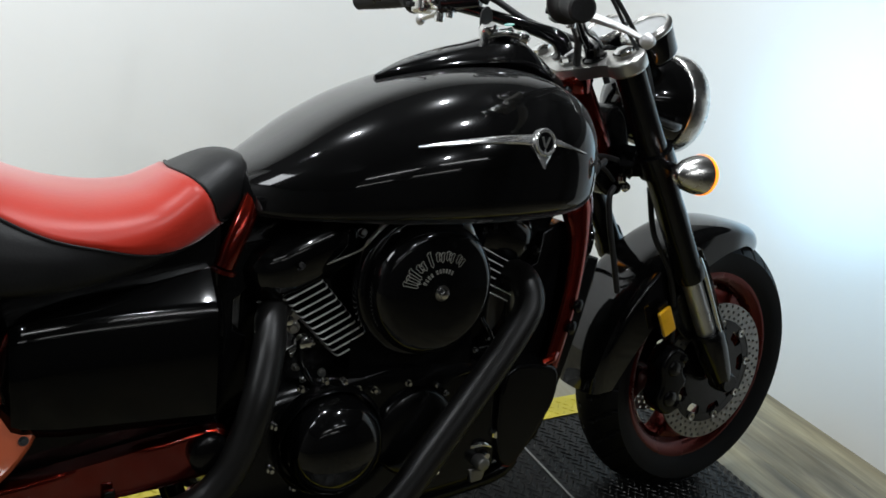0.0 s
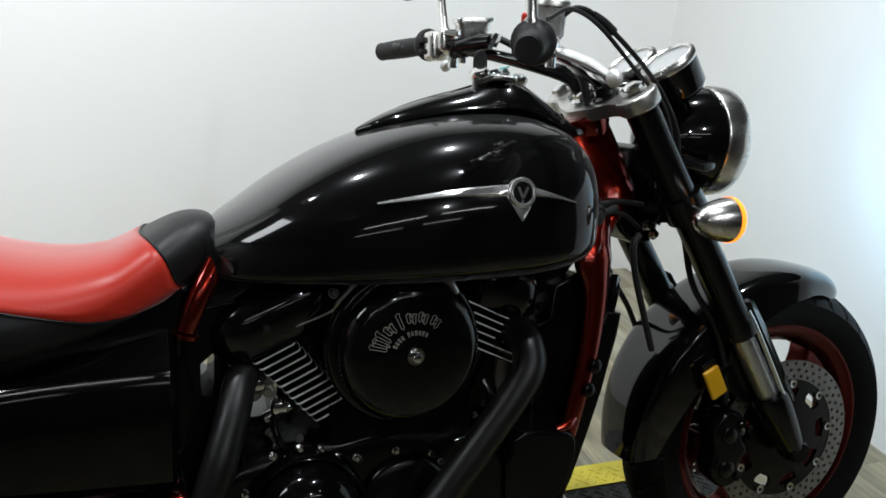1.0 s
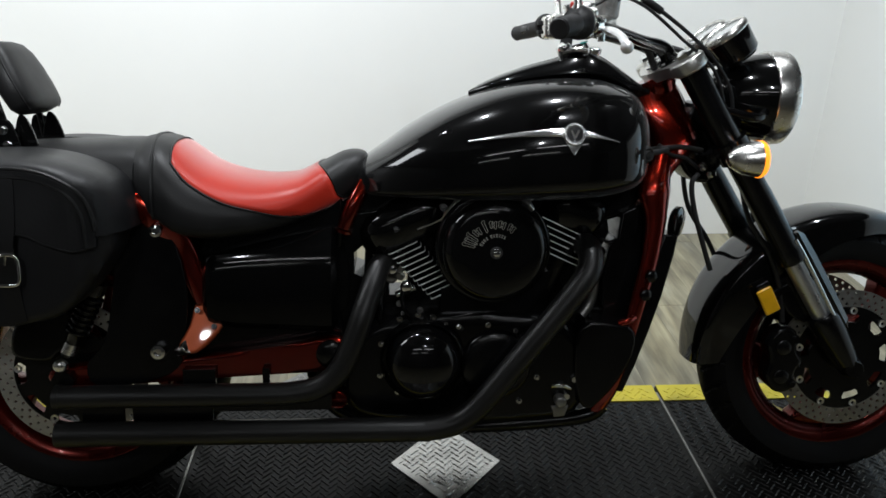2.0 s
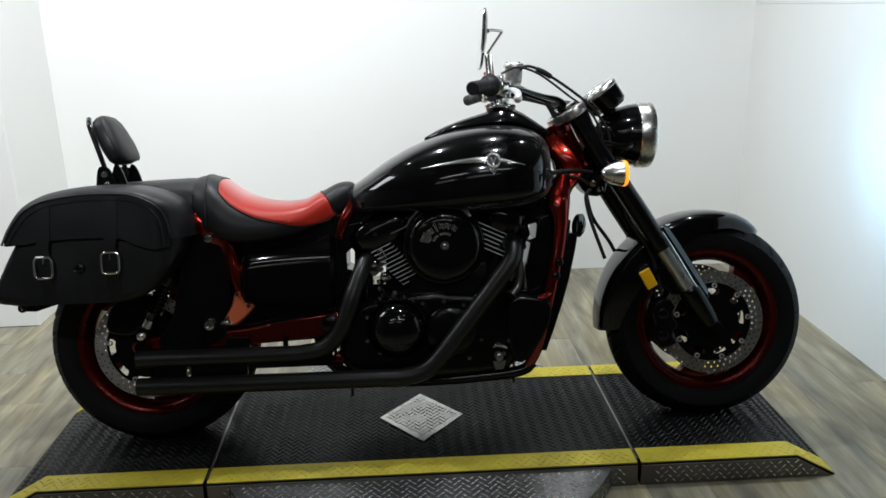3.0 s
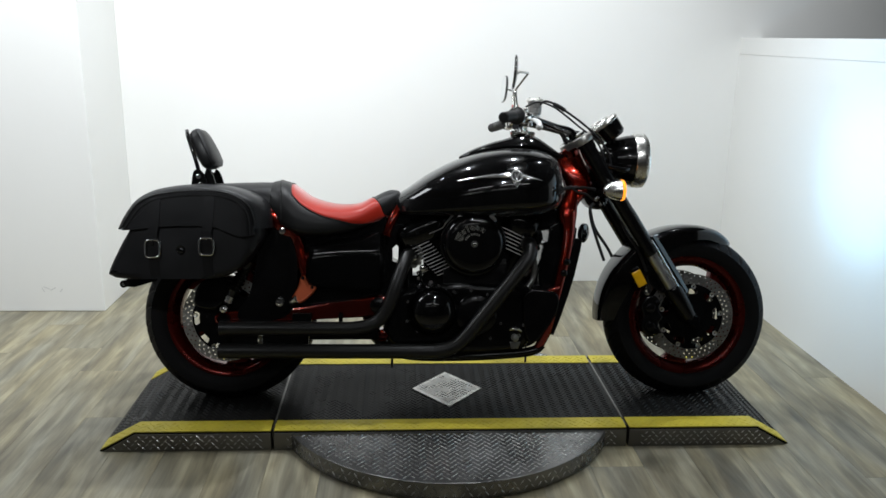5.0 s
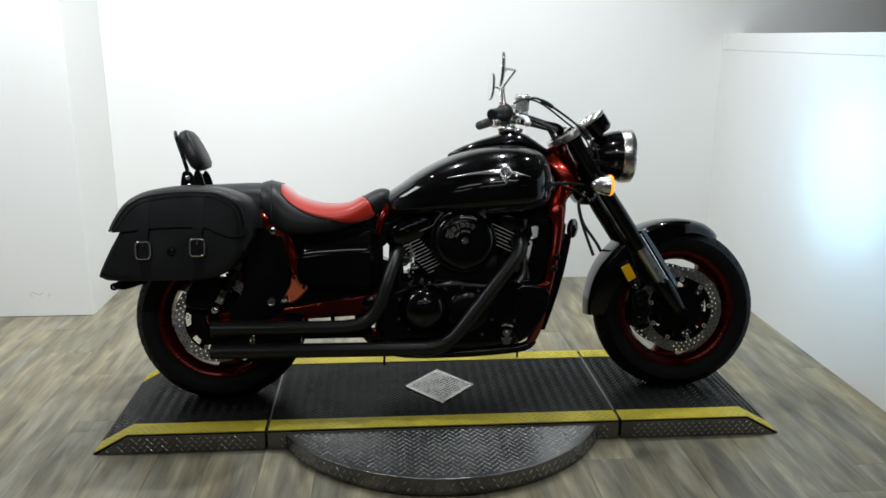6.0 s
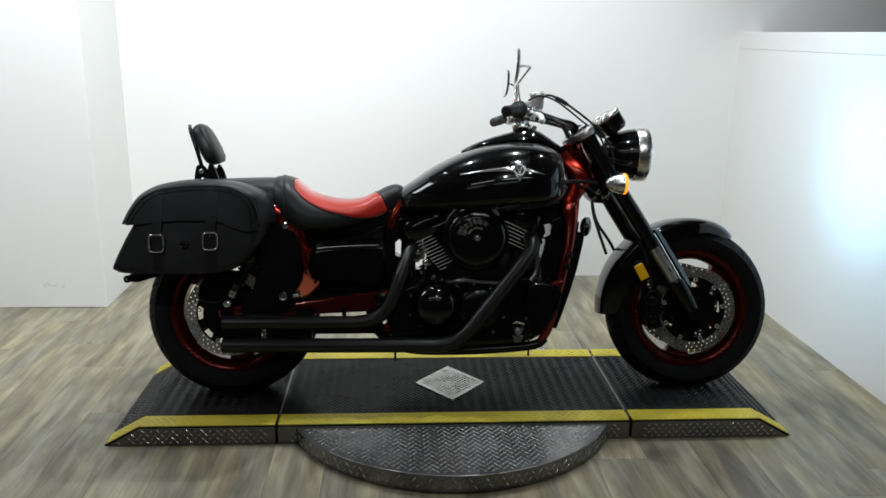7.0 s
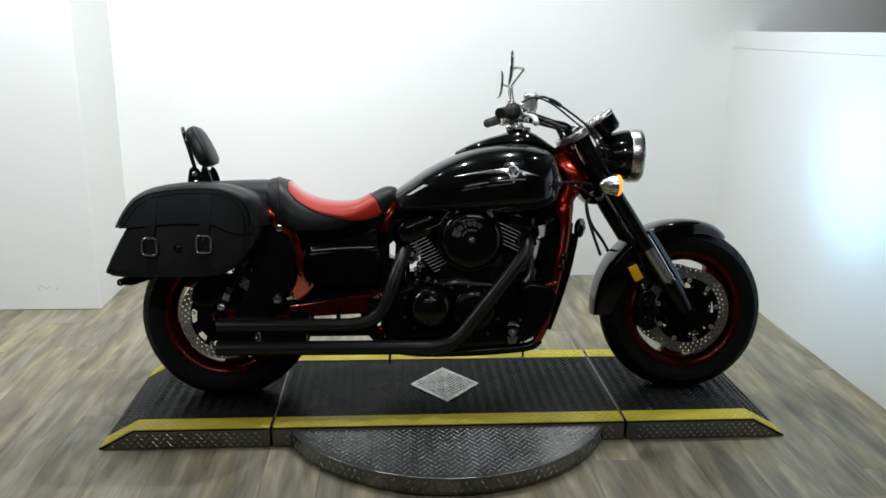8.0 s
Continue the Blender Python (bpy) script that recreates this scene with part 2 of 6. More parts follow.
def spline(points, steps=6):
    """Catmull-Rom curve through points (tuples of any length)."""
    p = [Vector(q) for q in points]
    if len(p) < 3 or steps < 2:
        return p
    p = [2 * p[0] - p[1]] + p + [2 * p[-1] - p[-2]]
    out = []
    for i in range(1, len(p) - 2):
        a, b, c, d = p[i - 1:i + 3]
        for k in range(steps):
            t = k / steps
            out.append(0.5 * ((2 * b) + (c - a) * t + (2 * a - 5 * b + 4 * c - d) * t * t + (3 * b - a - 3 * c + d) * t ** 3))
    out.append(p[-2])
    return out


def skin(bm, rings, closed=True, caps=True):
    vs = [[bm.verts.new(p) for p in ring] for ring in rings]
    n = len(vs[0])
    for a, b in zip(vs, vs[1:]):
        for i in range(n if closed else n - 1):
            j = (i + 1) % n
            bm.faces.new((a[i], a[j], b[j], b[i]))
    if caps:
        bm.faces.new(vs[0][::-1])
        bm.faces.new(vs[-1])
    return vs


def tube(bm, points, r, sides=12, steps=6, flat=1.0, up=None):
    """A round (or flattened) bar along a smooth curve; r is one radius or one for each point."""
    radii = r if isinstance(r, (list, tuple)) else [r] * len(points)
    path = spline([(*p, w) for p, w in zip(points, radii)], steps) if len(points) > 2 else [Vector((*p, w)) for p, w in zip(points, radii)]
    pts = [Vector(q[:3]) for q in path]
    rad = [q[3] for q in path]
    rings, side = [], None
    for i, q in enumerate(pts):
        t = (pts[min(i + 1, len(pts) - 1)] - pts[max(i - 1, 0)]).normalized()
        if side is None:
            ref = Vector(up) if up else (Vector((0, 1, 0)) if abs(t.y) < 0.9 else Vector((0, 0, 1)))
            side = t.cross(ref).normalized()
        else:
            side = (side - t * side.dot(t)).normalized()
        other = t.cross(side)
        rings.append([q + rad[i] * (math.cos(a) * side + flat * math.sin(a) * other) for a in [2 * math.pi * k / sides for k in range(sides)]])
    skin(bm, rings)
    return bm


def lathe(bm, profile, origin, axis, seg=40, closed=False):
    """Turns (radius, along) pairs about an axis."""
    axis = Vector(axis).normalized()
    ref = Vector((0, 0, 1)) if abs(axis.z) < 0.9 else Vector((1, 0, 0))
    u = axis.cross(ref).normalized()
    v = axis.cross(u)
    origin = Vector(origin)
    rings = []
    for k in range(seg):
        a = 2 * math.pi * k / seg
        d = math.cos(a) * u + math.sin(a) * v
        rings.append([bm.verts.new(origin + axis * h + d * max(r, 1e-5)) for r, h in profile])
    n = len(profile)
    for k in range(seg):
        a, b = rings[k], rings[(k + 1) % seg]
        for i in range(n if closed else n - 1):
            j = (i + 1) % n
            bm.faces.new((a[i], a[j], b[j], b[i]))
    bmesh.ops.remove_doubles(bm, verts=[v for ring in rings for v in ring], dist=5e-5)
    return bm


def box(bm, centre, size, rot=None, bevel=0.0):
    m = Matrix.Translation(centre) @ (rot.to_4x4() if rot else Matrix()) @ Matrix.Diagonal((*size, 1))
    made = bmesh.ops.create_cube(bm, size=1, matrix=m)
    if bevel:
        edges = list({e for v in made["verts"] for e in v.link_edges})
        bmesh.ops.bevel(bm, geom=edges, offset=bevel, segments=2, affect="EDGES", profile=0.5)
    return bm


def slab(bm, outline, y0, y1, bevel=0.0, segments=2):
    """A plate with a side outline of (x, z) points, from y0 to y1."""
    base = [bm.verts.new((x, y0, z)) for x, z in outline]
    face = bm.faces.new(base)
    made = bmesh.ops.extrude_face_region(bm, geom=[face])
    verts = [g for g in made["geom"] if isinstance(g, bmesh.types.BMVert)]
    for v in verts:
        v.co.y = y1
    if bevel:
        rims = [e for v in base + verts for e in v.link_edges]
        rims = [e for e in set(rims) if abs(e.verts[0].co.y - e.verts[1].co.y) < 1e-6]
        bmesh.ops.bevel(bm, geom=rims, offset=bevel, segments=segments, affect="EDGES", profile=0.5)
    return bm


def smooth2(points, steps=5, closed=True):
    p = [Vector((*q, 0)) for q in points]
    if closed:
        ring = spline([p[-1]] + p + [p[0], p[1]], steps)
        ring = ring[steps:-(steps) - 1]
        return [(q.x, q.y) for q in ring]
    return [(q.x, q.y) for q in spline(p, steps)]


def lerp_table(table, x):
    """Smooth values of the rows (x, a, b, ...) at x."""
    xs = [r[0] for r in table]
    if x <= xs[0]:
        return list(table[0][1:])
    if x >= xs[-1]:
        return list(table[-1][1:])
    i = max(k for k in range(len(xs)) if xs[k] <= x)
    a, b = table[i], table[i + 1]
    z, d = table[max(i - 1, 0)], table[min(i + 2, len(xs) - 1)]
    h = b[0] - a[0]
    t = (x - a[0]) / h
    out = []
    for k in range(1, len(a)):
        ma = (b[k] - z[k]) / (b[0] - z[0]) * h
        mb = (d[k] - a[k]) / (d[0] - a[0]) * h
        out.append((2 * t ** 3 - 3 * t * t + 1) * a[k] + (t ** 3 - 2 * t * t + t) * ma + (3 * t * t - 2 * t ** 3) * b[k] + (t ** 3 - t * t) * mb)
    return out


def thing(name, label, category, m=None, group="", kind=""):
    ob = new(name)
    ob.empty_display_size = 0.1
    if m:
        ob.matrix_world = m
    return tagged(ob, label, category, group, kind)


def cyl(bm, a, b, r, seg=20, bevel=0.0):
    a, b = Vector(a), Vector(b)
    h = (b - a).length
    e = bevel
    prof = [(0, 0), (r - e, 0), (r, e), (r, h - e), (r - e, h), (0, h)] if e else [(0, 0), (r, 0), (r, h), (0, h)]
    return lathe(bm, prof, a, b - a, seg)


def bolt(bm, at, axis, r=0.009, h=0.007):
    """A hexagon head with a washer."""
    lathe(bm, [(0, 0), (r * 1.35, 0), (r * 1.35, h * 0.25), (0, h * 0.25)], at, axis, 14)
    lathe(bm, [(0, h * 0.2), (r, h * 0.2), (r, h * 0.85), (r * 0.8, h), (0, h)], at, axis, 6)
    return bm


BOLTS = {}


def bolts(parent, name, places, axis, r, h, material, steer=False):
    """Hexagon bolts, each an object of its own on one mesh."""
    key = (r, h, material.name)
    if key not in BOLTS:
        bm = bmesh.new()
        bolt(bm, (0, 0, 0), (0, 0, 1), r, h)
        bmesh.ops.recalc_face_normals(bm, faces=bm.faces)
        me = bpy.data.meshes.new(name)
        bm.to_mesh(me)
        bm.free()
        me.materials.append(material)
        BOLTS[key] = me
    turn = Vector(axis).to_track_quat("Z", "Y").to_matrix().to_4x4()
    for p in places:
        ob = new(name, BOLTS[key])
        ob.parent = parent
        m = Matrix.Translation(p) @ turn
        ob.matrix_basis = STEER @ m if steer else m


# ---- the room ----
BACK, RIGHT, LEDGE = 1.66, 1.668, 1.42


def wall(name, lo, hi, material, label, bevel=0.0):
    bm = bmesh.new()
    box(bm, [(a + b) / 2 for a, b in zip(lo, hi)], [b - a for a, b in zip(lo, hi)], bevel=bevel)
    return tagged(part(name, bm, material), label, "wall", kind="structure")


wall("wall_north", (-3.72, BACK, 0), (4.0, BACK + 0.12, CEILING), M_WALL, "smooth white painted display wall behind the motorcycle")
# west and east walls are unseen, their grey holds reflections down
wall("wall_west", (-3.72, -5.6, 0), (-3.6, BACK, CEILING), M_GREY_WALL, "unseen wall closing the display bay, kept grey to dim reflections")
# unseen wall, dark in place of a dim room
wall("wall_south", (-3.72, -5.72, 0), (4.0, -5.6, CEILING), M_DARK, "unseen far wall, its dark tone standing in for the dim showroom")
wall("wall_east", (3.88, -5.6, 0), (4.0, BACK, CEILING), M_GREY_WALL, "unseen wall behind the partition, kept grey to dim reflections")
wall("wall_pier", (-3.6, 1.13, 0), (-1.75, BACK, CEILING), M_WALL, "white projecting pier with scuff marks near its foot", 0.004)
wall("half_wall", (RIGHT, -0.80, 0), (RIGHT + 0.12, BACK, 1.33), M_WALL, "white half-height partition wall beside the motorcycle")
bm = bmesh.new()
box(bm, (RIGHT + 0.06, 0.43, (1.331 + LEDGE) / 2), (0.1215, 2.46, LEDGE - 1.331), bevel=0.0008)
tagged(part("trim", bm, M_WALL), "white cap board along the half-height partition", "trim", kind="structure")
# unseen ceiling, darkened to keep broad reflections off the tank
bm = bmesh.new()
box(bm, (0.14, -1.97, CEILING + 0.05), (7.72, 7.5, 0.1))
tagged(part("ceiling", bm, M_CEIL), "unseen plain ceiling, kept dark to subdue reflections", "ceiling", kind="structure")

# scuff marks on the pier's face
bm = bmesh.new()
for sx, sz, w, h, r in ((-2.03, 0.125, 0.035, 0.003, 25), (-2.0, 0.12, 0.03, 0.003, -30), (-2.05, 0.115, 0.025, 0.003, 60), (-1.96, 0.112, 0.02, 0.003, -50)):
    box(bm, (sx, 1.1295, sz), (w, 0.002, h), Matrix.Rotation(radians(r), 3, "Y"))
scuff = tagged(part("scuff_mark", bm, mat("scuff_grey", (0.55, 0.55, 0.54), 0.6)), "faint grey scuff marks on the white pier", "scuff mark", kind="structure")

# ceiling lamps
# unseen tray that carries the added pier fill
for tx, ty, watts in PIER_FILL:
    lamp = thing("pier_fill_panel", "flat white ceiling panel, added out of view to brighten the pier", "panel lamp", Matrix.Translation((tx, ty, CEILING)), "ceiling panel lamps")
    bm = bmesh.new()
    box(bm, (0, 0, -0.012), (1.22, 0.62, 0.022), bevel=0.004)
    part("frame_tray", bm, M_WALL, lamp)
for tx, ty, watts in TUBES:
    lamp = thing("ceiling_light", "slim white linear ceiling light, switched on", "ceiling light", Matrix.Translation((tx, ty, CEILING)), "linear ceiling lights")
    bm = bmesh.new()
    box(bm, (0, 0, -0.03), (1.26, 0.14, 0.06), bevel=0.008)
    part("housing", bm, M_WALL, lamp)
    bm = bmesh.new()
    box(bm, (0, 0, -0.068), (1.22, 0.035, 0.016), bevel=0.006)
    part("diffuser", bm, M_TUBE, lamp, "glowing white diffuser")
for sx, sy, aim, aim_y, watts in SPOTS:
    lamp = thing("spotlight", "small black ceiling spotlight turned to the wall", "spotlight", Matrix.Translation((sx, sy, CEILING)), "ceiling spotlights")
    turn = (Vector((aim, aim_y, 1.3)) - Vector((sx, sy, CEILING - 0.12))).normalized()
    bm = bmesh.new()
    lathe(bm, [(0, -0.13), (0.035, -0.13), (0.050, -0.11), (0.058, -0.015), (0.054, -0.015), (0.046, -0.10), (0, -0.11)], (0, 0, -0.12), turn, 28)
    part("shade", bm, M_BLACKMETAL, lamp)
    bm = bmesh.new()
    cyl(bm, (0, 0, -0.002), Vector((0, 0, -0.12)) - turn * 0.10, 0.009, 12)
    part("stem", bm, M_BLACKMETAL, lamp)

# ---- display platform ----
PX, PY0, PY1, STRIPE = -0.05, -0.33, 0.33, 0.078
JOINT, RAMP, END = 0.625, 1.095, 1.215


def lozenges(bm, spots, length=0.026, width=0.007, height=0.003):
    """Raised checker-plate lozenges at (x, y, z, turn, slope)."""
    for x, y, z, a, s in spots:
        c, si = math.cos(a), math.sin(a)
        pts = []
        for u, v, h in ((-length / 2, 0, 0), (0, -width / 2, 0), (length / 2, 0, 0), (0, width / 2, 0), (-length / 5, 0, height), (length / 5, 0, height)):
            dx, dy = u * c - v * si, u * si + v * c
            pts.append(bm.verts.new((x + dx, y + dy, z + h + s * dx)))
        for f in ((0, 1, 4), (1, 5, 4), (1, 2, 5), (2, 3, 5), (3, 4, 5), (3, 0, 4)):
            bm.faces.new([pts[k] for k in f])


def tread(x0, x1, y0, y1, keep, pitch=0.026):
    out, row, y = [], 0, y0
    while y < y1:
        x, col = x0 + (pitch / 2 if row % 2 else 0), 0
        while x < x1:
            if keep(x, y):
                out.append((x, y, 0, radians(40) if (row + col) % 2 else radians(-40), 0))
            x, col = x + pitch, col + 1
        y, row = y + pitch * 0.55, row + 1
    return out


def deck_profile(bm, x0, x1, ramp_at=None, ramp_end=None):
    """Deck section with a thin top plate; one end may slope to the floor."""
    if ramp_at is None:
        outline = [(x0, 0), (x1, 0), (x1, DECK), (x0, DECK)]
    elif ramp_end > ramp_at:
        outline = [(x0, 0), (ramp_end, 0), (ramp_end, 0.004), (ramp_at, DECK), (x0, DECK)]
    else:
        outline = [(ramp_end, 0), (x1, 0), (x1, DECK), (ramp_at, DECK), (ramp_end, 0.004)]
    slab(bm, outline, PY0, PY1, 0.0015, 1)


def stripe(bm, xs_z, y0, y1, lift=0.003):
    """A painted band along the deck, bent where the deck bends."""
    rows = []
    for x, z in xs_z:
        rows.append([bm.verts.new((x, y0, z - 0.001)), bm.verts.new((x, y0, z + lift)), bm.verts.new((x, y1, z + lift)), bm.verts.new((x, y1, z - 0.001))])
    for a, b in zip(rows, rows[1:]):
        for i in range(4):
            bm.faces.new((a[i], a[(i + 1) % 4], b[(i + 1) % 4], b[i]))
    bm.faces.new(rows[0])
    bm.faces.new(rows[-1][::-1])


def platform_section(name, label, x0, x1, ramp_at=None, ramp_end=None):
    root = thing(name, label, "platform")
    bm = bmesh.new()
    deck_profile(bm, x0, x1, ramp_at, ramp_end)
    part("deck_plate", bm, M_PLATE, root)
    far = ramp_end if ramp_end is not None else None
    if far is None:
        line = [(x0 + 0.002, DECK), (x1 - 0.002, DECK)]
        lo, hi = x0, x1
    elif far > x0 and far >= x1:
        line = [(x0 + 0.002, DECK), (ramp_at, DECK), (far - 0.004, 0.006)]
        lo, hi = x0, far
    else:
        line = [(far + 0.004, 0.006), (ramp_at, DECK), (x1 - 0.002, DECK)]
        lo, hi = far, x1
    bands = []
    for y0, y1 in ((PY0 + 0.001, PY0 + STRIPE), (PY1 - STRIPE, PY1 - 0.001)):
        bm = bmesh.new()
        stripe(bm, line, y0, y1)
        band = part("safety_stripe", bm, M_YELLOW, root, "worn yellow painted edge stripe")
        bands.append((band, y0, y1))

    def height(x):
        if far is None or (ramp_at - x) * (far - ramp_at) >= 0:
            return DECK, 0.0
        k = (x - ramp_at) / (far - ramp_at)
        return DECK + k * (0.004 - DECK), (0.004 - DECK) / (far - ramp_at)
    for band, y0, y1 in bands:
        bm = bmesh.new()
        lozenges(bm, [(x, y, height(x)[0] + 0.003, a, height(x)[1]) for x, y, _, a, _ in tread(lo + 0.02, hi - 0.02, y0 + 0.012, y1 - 0.008, lambda x, y: True)], 0.02, 0.006, 0.002)
        tagged(part("stripe_tread", bm, M_YELLOW, band, sharp=20), kind="stuff")
    bm = bmesh.new()
    spots = []
    for x, y, _, a, _ in tread(lo + 0.015, hi - 0.01, PY0 + STRIPE + 0.01, PY1 - STRIPE - 0.005, lambda x, y: abs(x - PX) / 0.140 + abs(y - 0.003) / 0.168 > 1 or far is not None, 0.020):
        z, s = height(x)
        spots.append((x, y, z, a, s))
    lozenges(bm, spots, 0.0195, 0.0056, 0.0024)
    tagged(part("tread_pattern", bm, M_DECKTREAD, root, sharp=20), kind="stuff")
    # grey checker plate skirt on the long sides
    for y, out in ((PY0, -1), (PY1, 1)):
        bm = bmesh.new()
        outline = [(lo + (0.012 if far is not None and far == lo else 0.001), 0.001), (hi - (0.012 if far is not None and far == hi else 0.001), 0.001)]
        outline += [(min(hi, ramp_at if far == hi else hi) - 0.002, DECK - 0.006), (max(lo, ramp_at if far == lo else lo) + 0.002, DECK - 0.006)]
        slab(bm, outline, y + out * 0.0005, y + out * 0.004)
        part("skirt", bm, M_SIDE, root, "scuffed grey checker plate skirt")
        bm = bmesh.new()
        flat = tread(lo + 0.05, hi - 0.03, 0.012, DECK - 0.012, lambda x, v: height(x)[0] > v + 0.014, 0.025)
        lozenges(bm, [(x, v, 0, a, 0) for x, v, _, a, _ in flat], 0.017, 0.0045, 0.0022)
        bm.transform(Matrix.Translation((0, y + out * 0.004, 0)) @ Matrix.Rotation(radians(90), 4, "X") @ Matrix.Diagonal((1, 1, 1 if out < 0 else -1, 1)))
        tagged(part("skirt_tread", bm, M_TREAD, root, sharp=20), kind="stuff")
    return root


platform_section("platform_deck", "black checker-plate turntable deck with yellow edges and bare diamond inlay", PX - JOINT + 0.004, PX + JOINT - 0.004)
platform_section("platform_ramp", "black checker-plate ramp section under the front wheel, yellow edged", PX + JOINT + 0.004, PX + END, PX + RAMP, PX + END)
platform_section("platform_ramp", "black checker-plate ramp section under the rear wheel, yellow edged", PX - END, PX - JOINT - 0.004, PX - RAMP, PX - END)
for s in (-1, 1):
    bm = bmesh.new()
    box(bm, (PX + s * JOINT, 0, DECK / 2), (0.006, 0.60, DECK - 0.004))
    box(bm, (PX + s * (JOINT - 0.001), 0.0, DECK + 0.001), (0.006, 0.52, 0.004), bevel=0.001)
    tagged(part("joint_strip", bm, M_STEEL), "thin worn steel strip in the joint between platform sections", "joint strip")
bm = bmesh.new()
ring = [(PX + 0.135, 0.003), (PX, 0.160), (PX - 0.135, 0.003), (PX, -0.156)]
vs = [bm.verts.new((x, y, DECK + 0.001)) for x, y in ring]
f = bm.faces.new(vs)
made = bmesh.ops.extrude_face_region(bm, geom=[f])
for v in made["geom"]:
    if isinstance(v, bmesh.types.BMVert):
        v.co.z += 0.003
inlay = tagged(part("diamond_inlay", bm, M_INLAY), "bare worn aluminium diamond-shaped inlay on the black deck", "inlay")
bm = bmesh.new()
lozenges(bm, [(x, y, DECK + 0.004, a, 0) for x, y, _, a, _ in tread(PX - 0.13, PX + 0.13, -0.15, 0.155, lambda x, y: abs(x - PX) / 0.13 + abs(y - 0.003) / 0.155 < 0.88, 0.020)], 0.0185, 0.0050, 0.0022)
tagged(part("inlay_tread", bm, M_INLAY, inlay, sharp=20), kind="stuff")

DX, DY, DR, DH = -0.058, -0.045, 0.622, 0.062
disc = thing("turntable_disc", "round grey steel checker-plate turntable base on the plank floor", "turntable")
bm = bmesh.new()
lathe(bm, [(0, 0.002), (DR - 0.003, 0.002), (DR, 0.004), (DR, DH - 0.003), (DR - 0.003, DH), (0, DH)], (DX, DY, 0), (0, 0, 1), 120)
part("base_plate", bm, M_DISC, disc)
bm = bmesh.new()
spots = tread(DX - DR, DX + DR, DY - DR, DY + DR, lambda x, y: math.hypot(x - DX, y - DY) < DR - 0.018 and not (PY0 - 0.01 < y < PY1 + 0.01), 0.025)
lozenges(bm, [(x, y, DH, a, 0) for x, y, _, a, _ in spots], 0.0195, 0.0048, 0.0022)
tagged(part("base_tread", bm, M_TREAD, disc, sharp=20), kind="stuff")
bm = bmesh.new()
for row in range(2):
    for k in range(76):
        a = radians(180 + (k + 0.5 * row) * 2.4 + 0.7)
        if math.sin(a) * DR + DY > PY0 - 0.03:
            continue
        one = bmesh.new()
        lozenges(one, [(0, 0, 0, radians(40) if (row + k) % 2 else radians(-40), 0)], 0.022, 0.0055, 0.0024)
        one.transform(Matrix.Translation((DX + DR * math.cos(a), DY + DR * math.sin(a), 0.020 + 0.022 * row)) @ Matrix.Rotation(a, 4, "Z") @ Matrix.Rotation(radians(90), 4, "Y"))
        tmp = bpy.data.meshes.new("tmp")
        one.to_mesh(tmp)
        one.free()
        bm.from_mesh(tmp)
        bpy.data.meshes.remove(tmp)
tagged(part("rim_tread", bm, M_TREAD, disc, sharp=20), kind="stuff")

# ---- the motorcycle ----
bike = thing("motorcycle", "black and candy red cruiser motorcycle leaning on its stand, headlight on", "motorcycle", BIKE)
FW, RW = Vector((0.876, 0, 0.308)), Vector((-0.866, 0, 0.309))


def tyre_mesh(bm, c, radius, half, bead, grooves):
    prof = [(bead, -half * 0.70), (bead + 0.014, -half * 0.86), (bead + 0.035, -half * 0.97)]
    crown = [(radius - 0.040 * abs(v) ** 2.3, half * v) for v in [-1 + 2 * k / 16 for k in range(17)]]
    prof = prof + crown + [(r, -y) for r, y in prof[::-1]]
    seg = 540
    rings = []
    for k in range(seg):
        a = 2 * math.pi * k / seg
        ring = []
        for r, y in prof:
            v = abs(y) / half
            if r > bead + 0.04:
                ph = (a / (2 * math.pi) * grooves + 0.9 * v + (0.5 if y > 0 else 0)) % 1.0
                if 0.18 < v < 0.97 and ph < 0.15:
                    r -= 0.0065
            ring.append(bm.verts.new(c + Vector((r * math.cos(a), y, r * math.sin(a)))))
        rings.append(ring)
    for k in range(seg):
        p, q = rings[k], rings[(k + 1) % seg]
        for i in range(len(prof) - 1):
            bm.faces.new((p[i], p[i + 1], q[i + 1], q[i]))


def rim_mesh(bm, c, half, bead):
    prof = [(bead + 0.008, -half), (bead + 0.008, half), (bead - 0.004, half), (bead - 0.016, half * 0.82), (bead - 0.030, half * 0.5), (bead - 0.030, -half * 0.5), (bead - 0.016, -half * 0.82), (bead - 0.004, -half)]
    lathe(bm, [(r, y) for r, y in prof], c, (0, 1, 0), 96, True)


def spokes(parent, c, half, bead, turn, steer):
    """A hub and five wide cast spokes."""
    bm = bmesh.new()
    lathe(bm, [(0.018, -half * 0.9), (0.046, -half * 0.9), (0.052, -half * 0.6), (0.052, half * 0.6), (0.046, half * 0.9), (0.018, half * 0.9)], c, (0, 1, 0), 32, True)
    part("hub", bm, M_RIM, parent, "", steer)
    bm = bmesh.new()
    outline = smooth2([(0.040, -0.024), (0.09, -0.020), (0.15, -0.026), (bead - 0.026, -0.052), (bead - 0.022, 0), (bead - 0.026, 0.052), (0.15, 0.026), (0.09, 0.020), (0.040, 0.024), (0.034, 0)], 3)
    slab(bm, outline, -0.026, 0.026, 0.008)
    first = part("spoke", bm, M_RIM, parent)
    for k in range(5):
        ob = first if k == 0 else new("spoke", first.data)
        ob.parent = parent
        m = Matrix.Translation(c) @ Matrix.Rotation(-radians(turn + 72 * k), 4, "Y")
        ob.matrix_basis = STEER @ m if steer else m


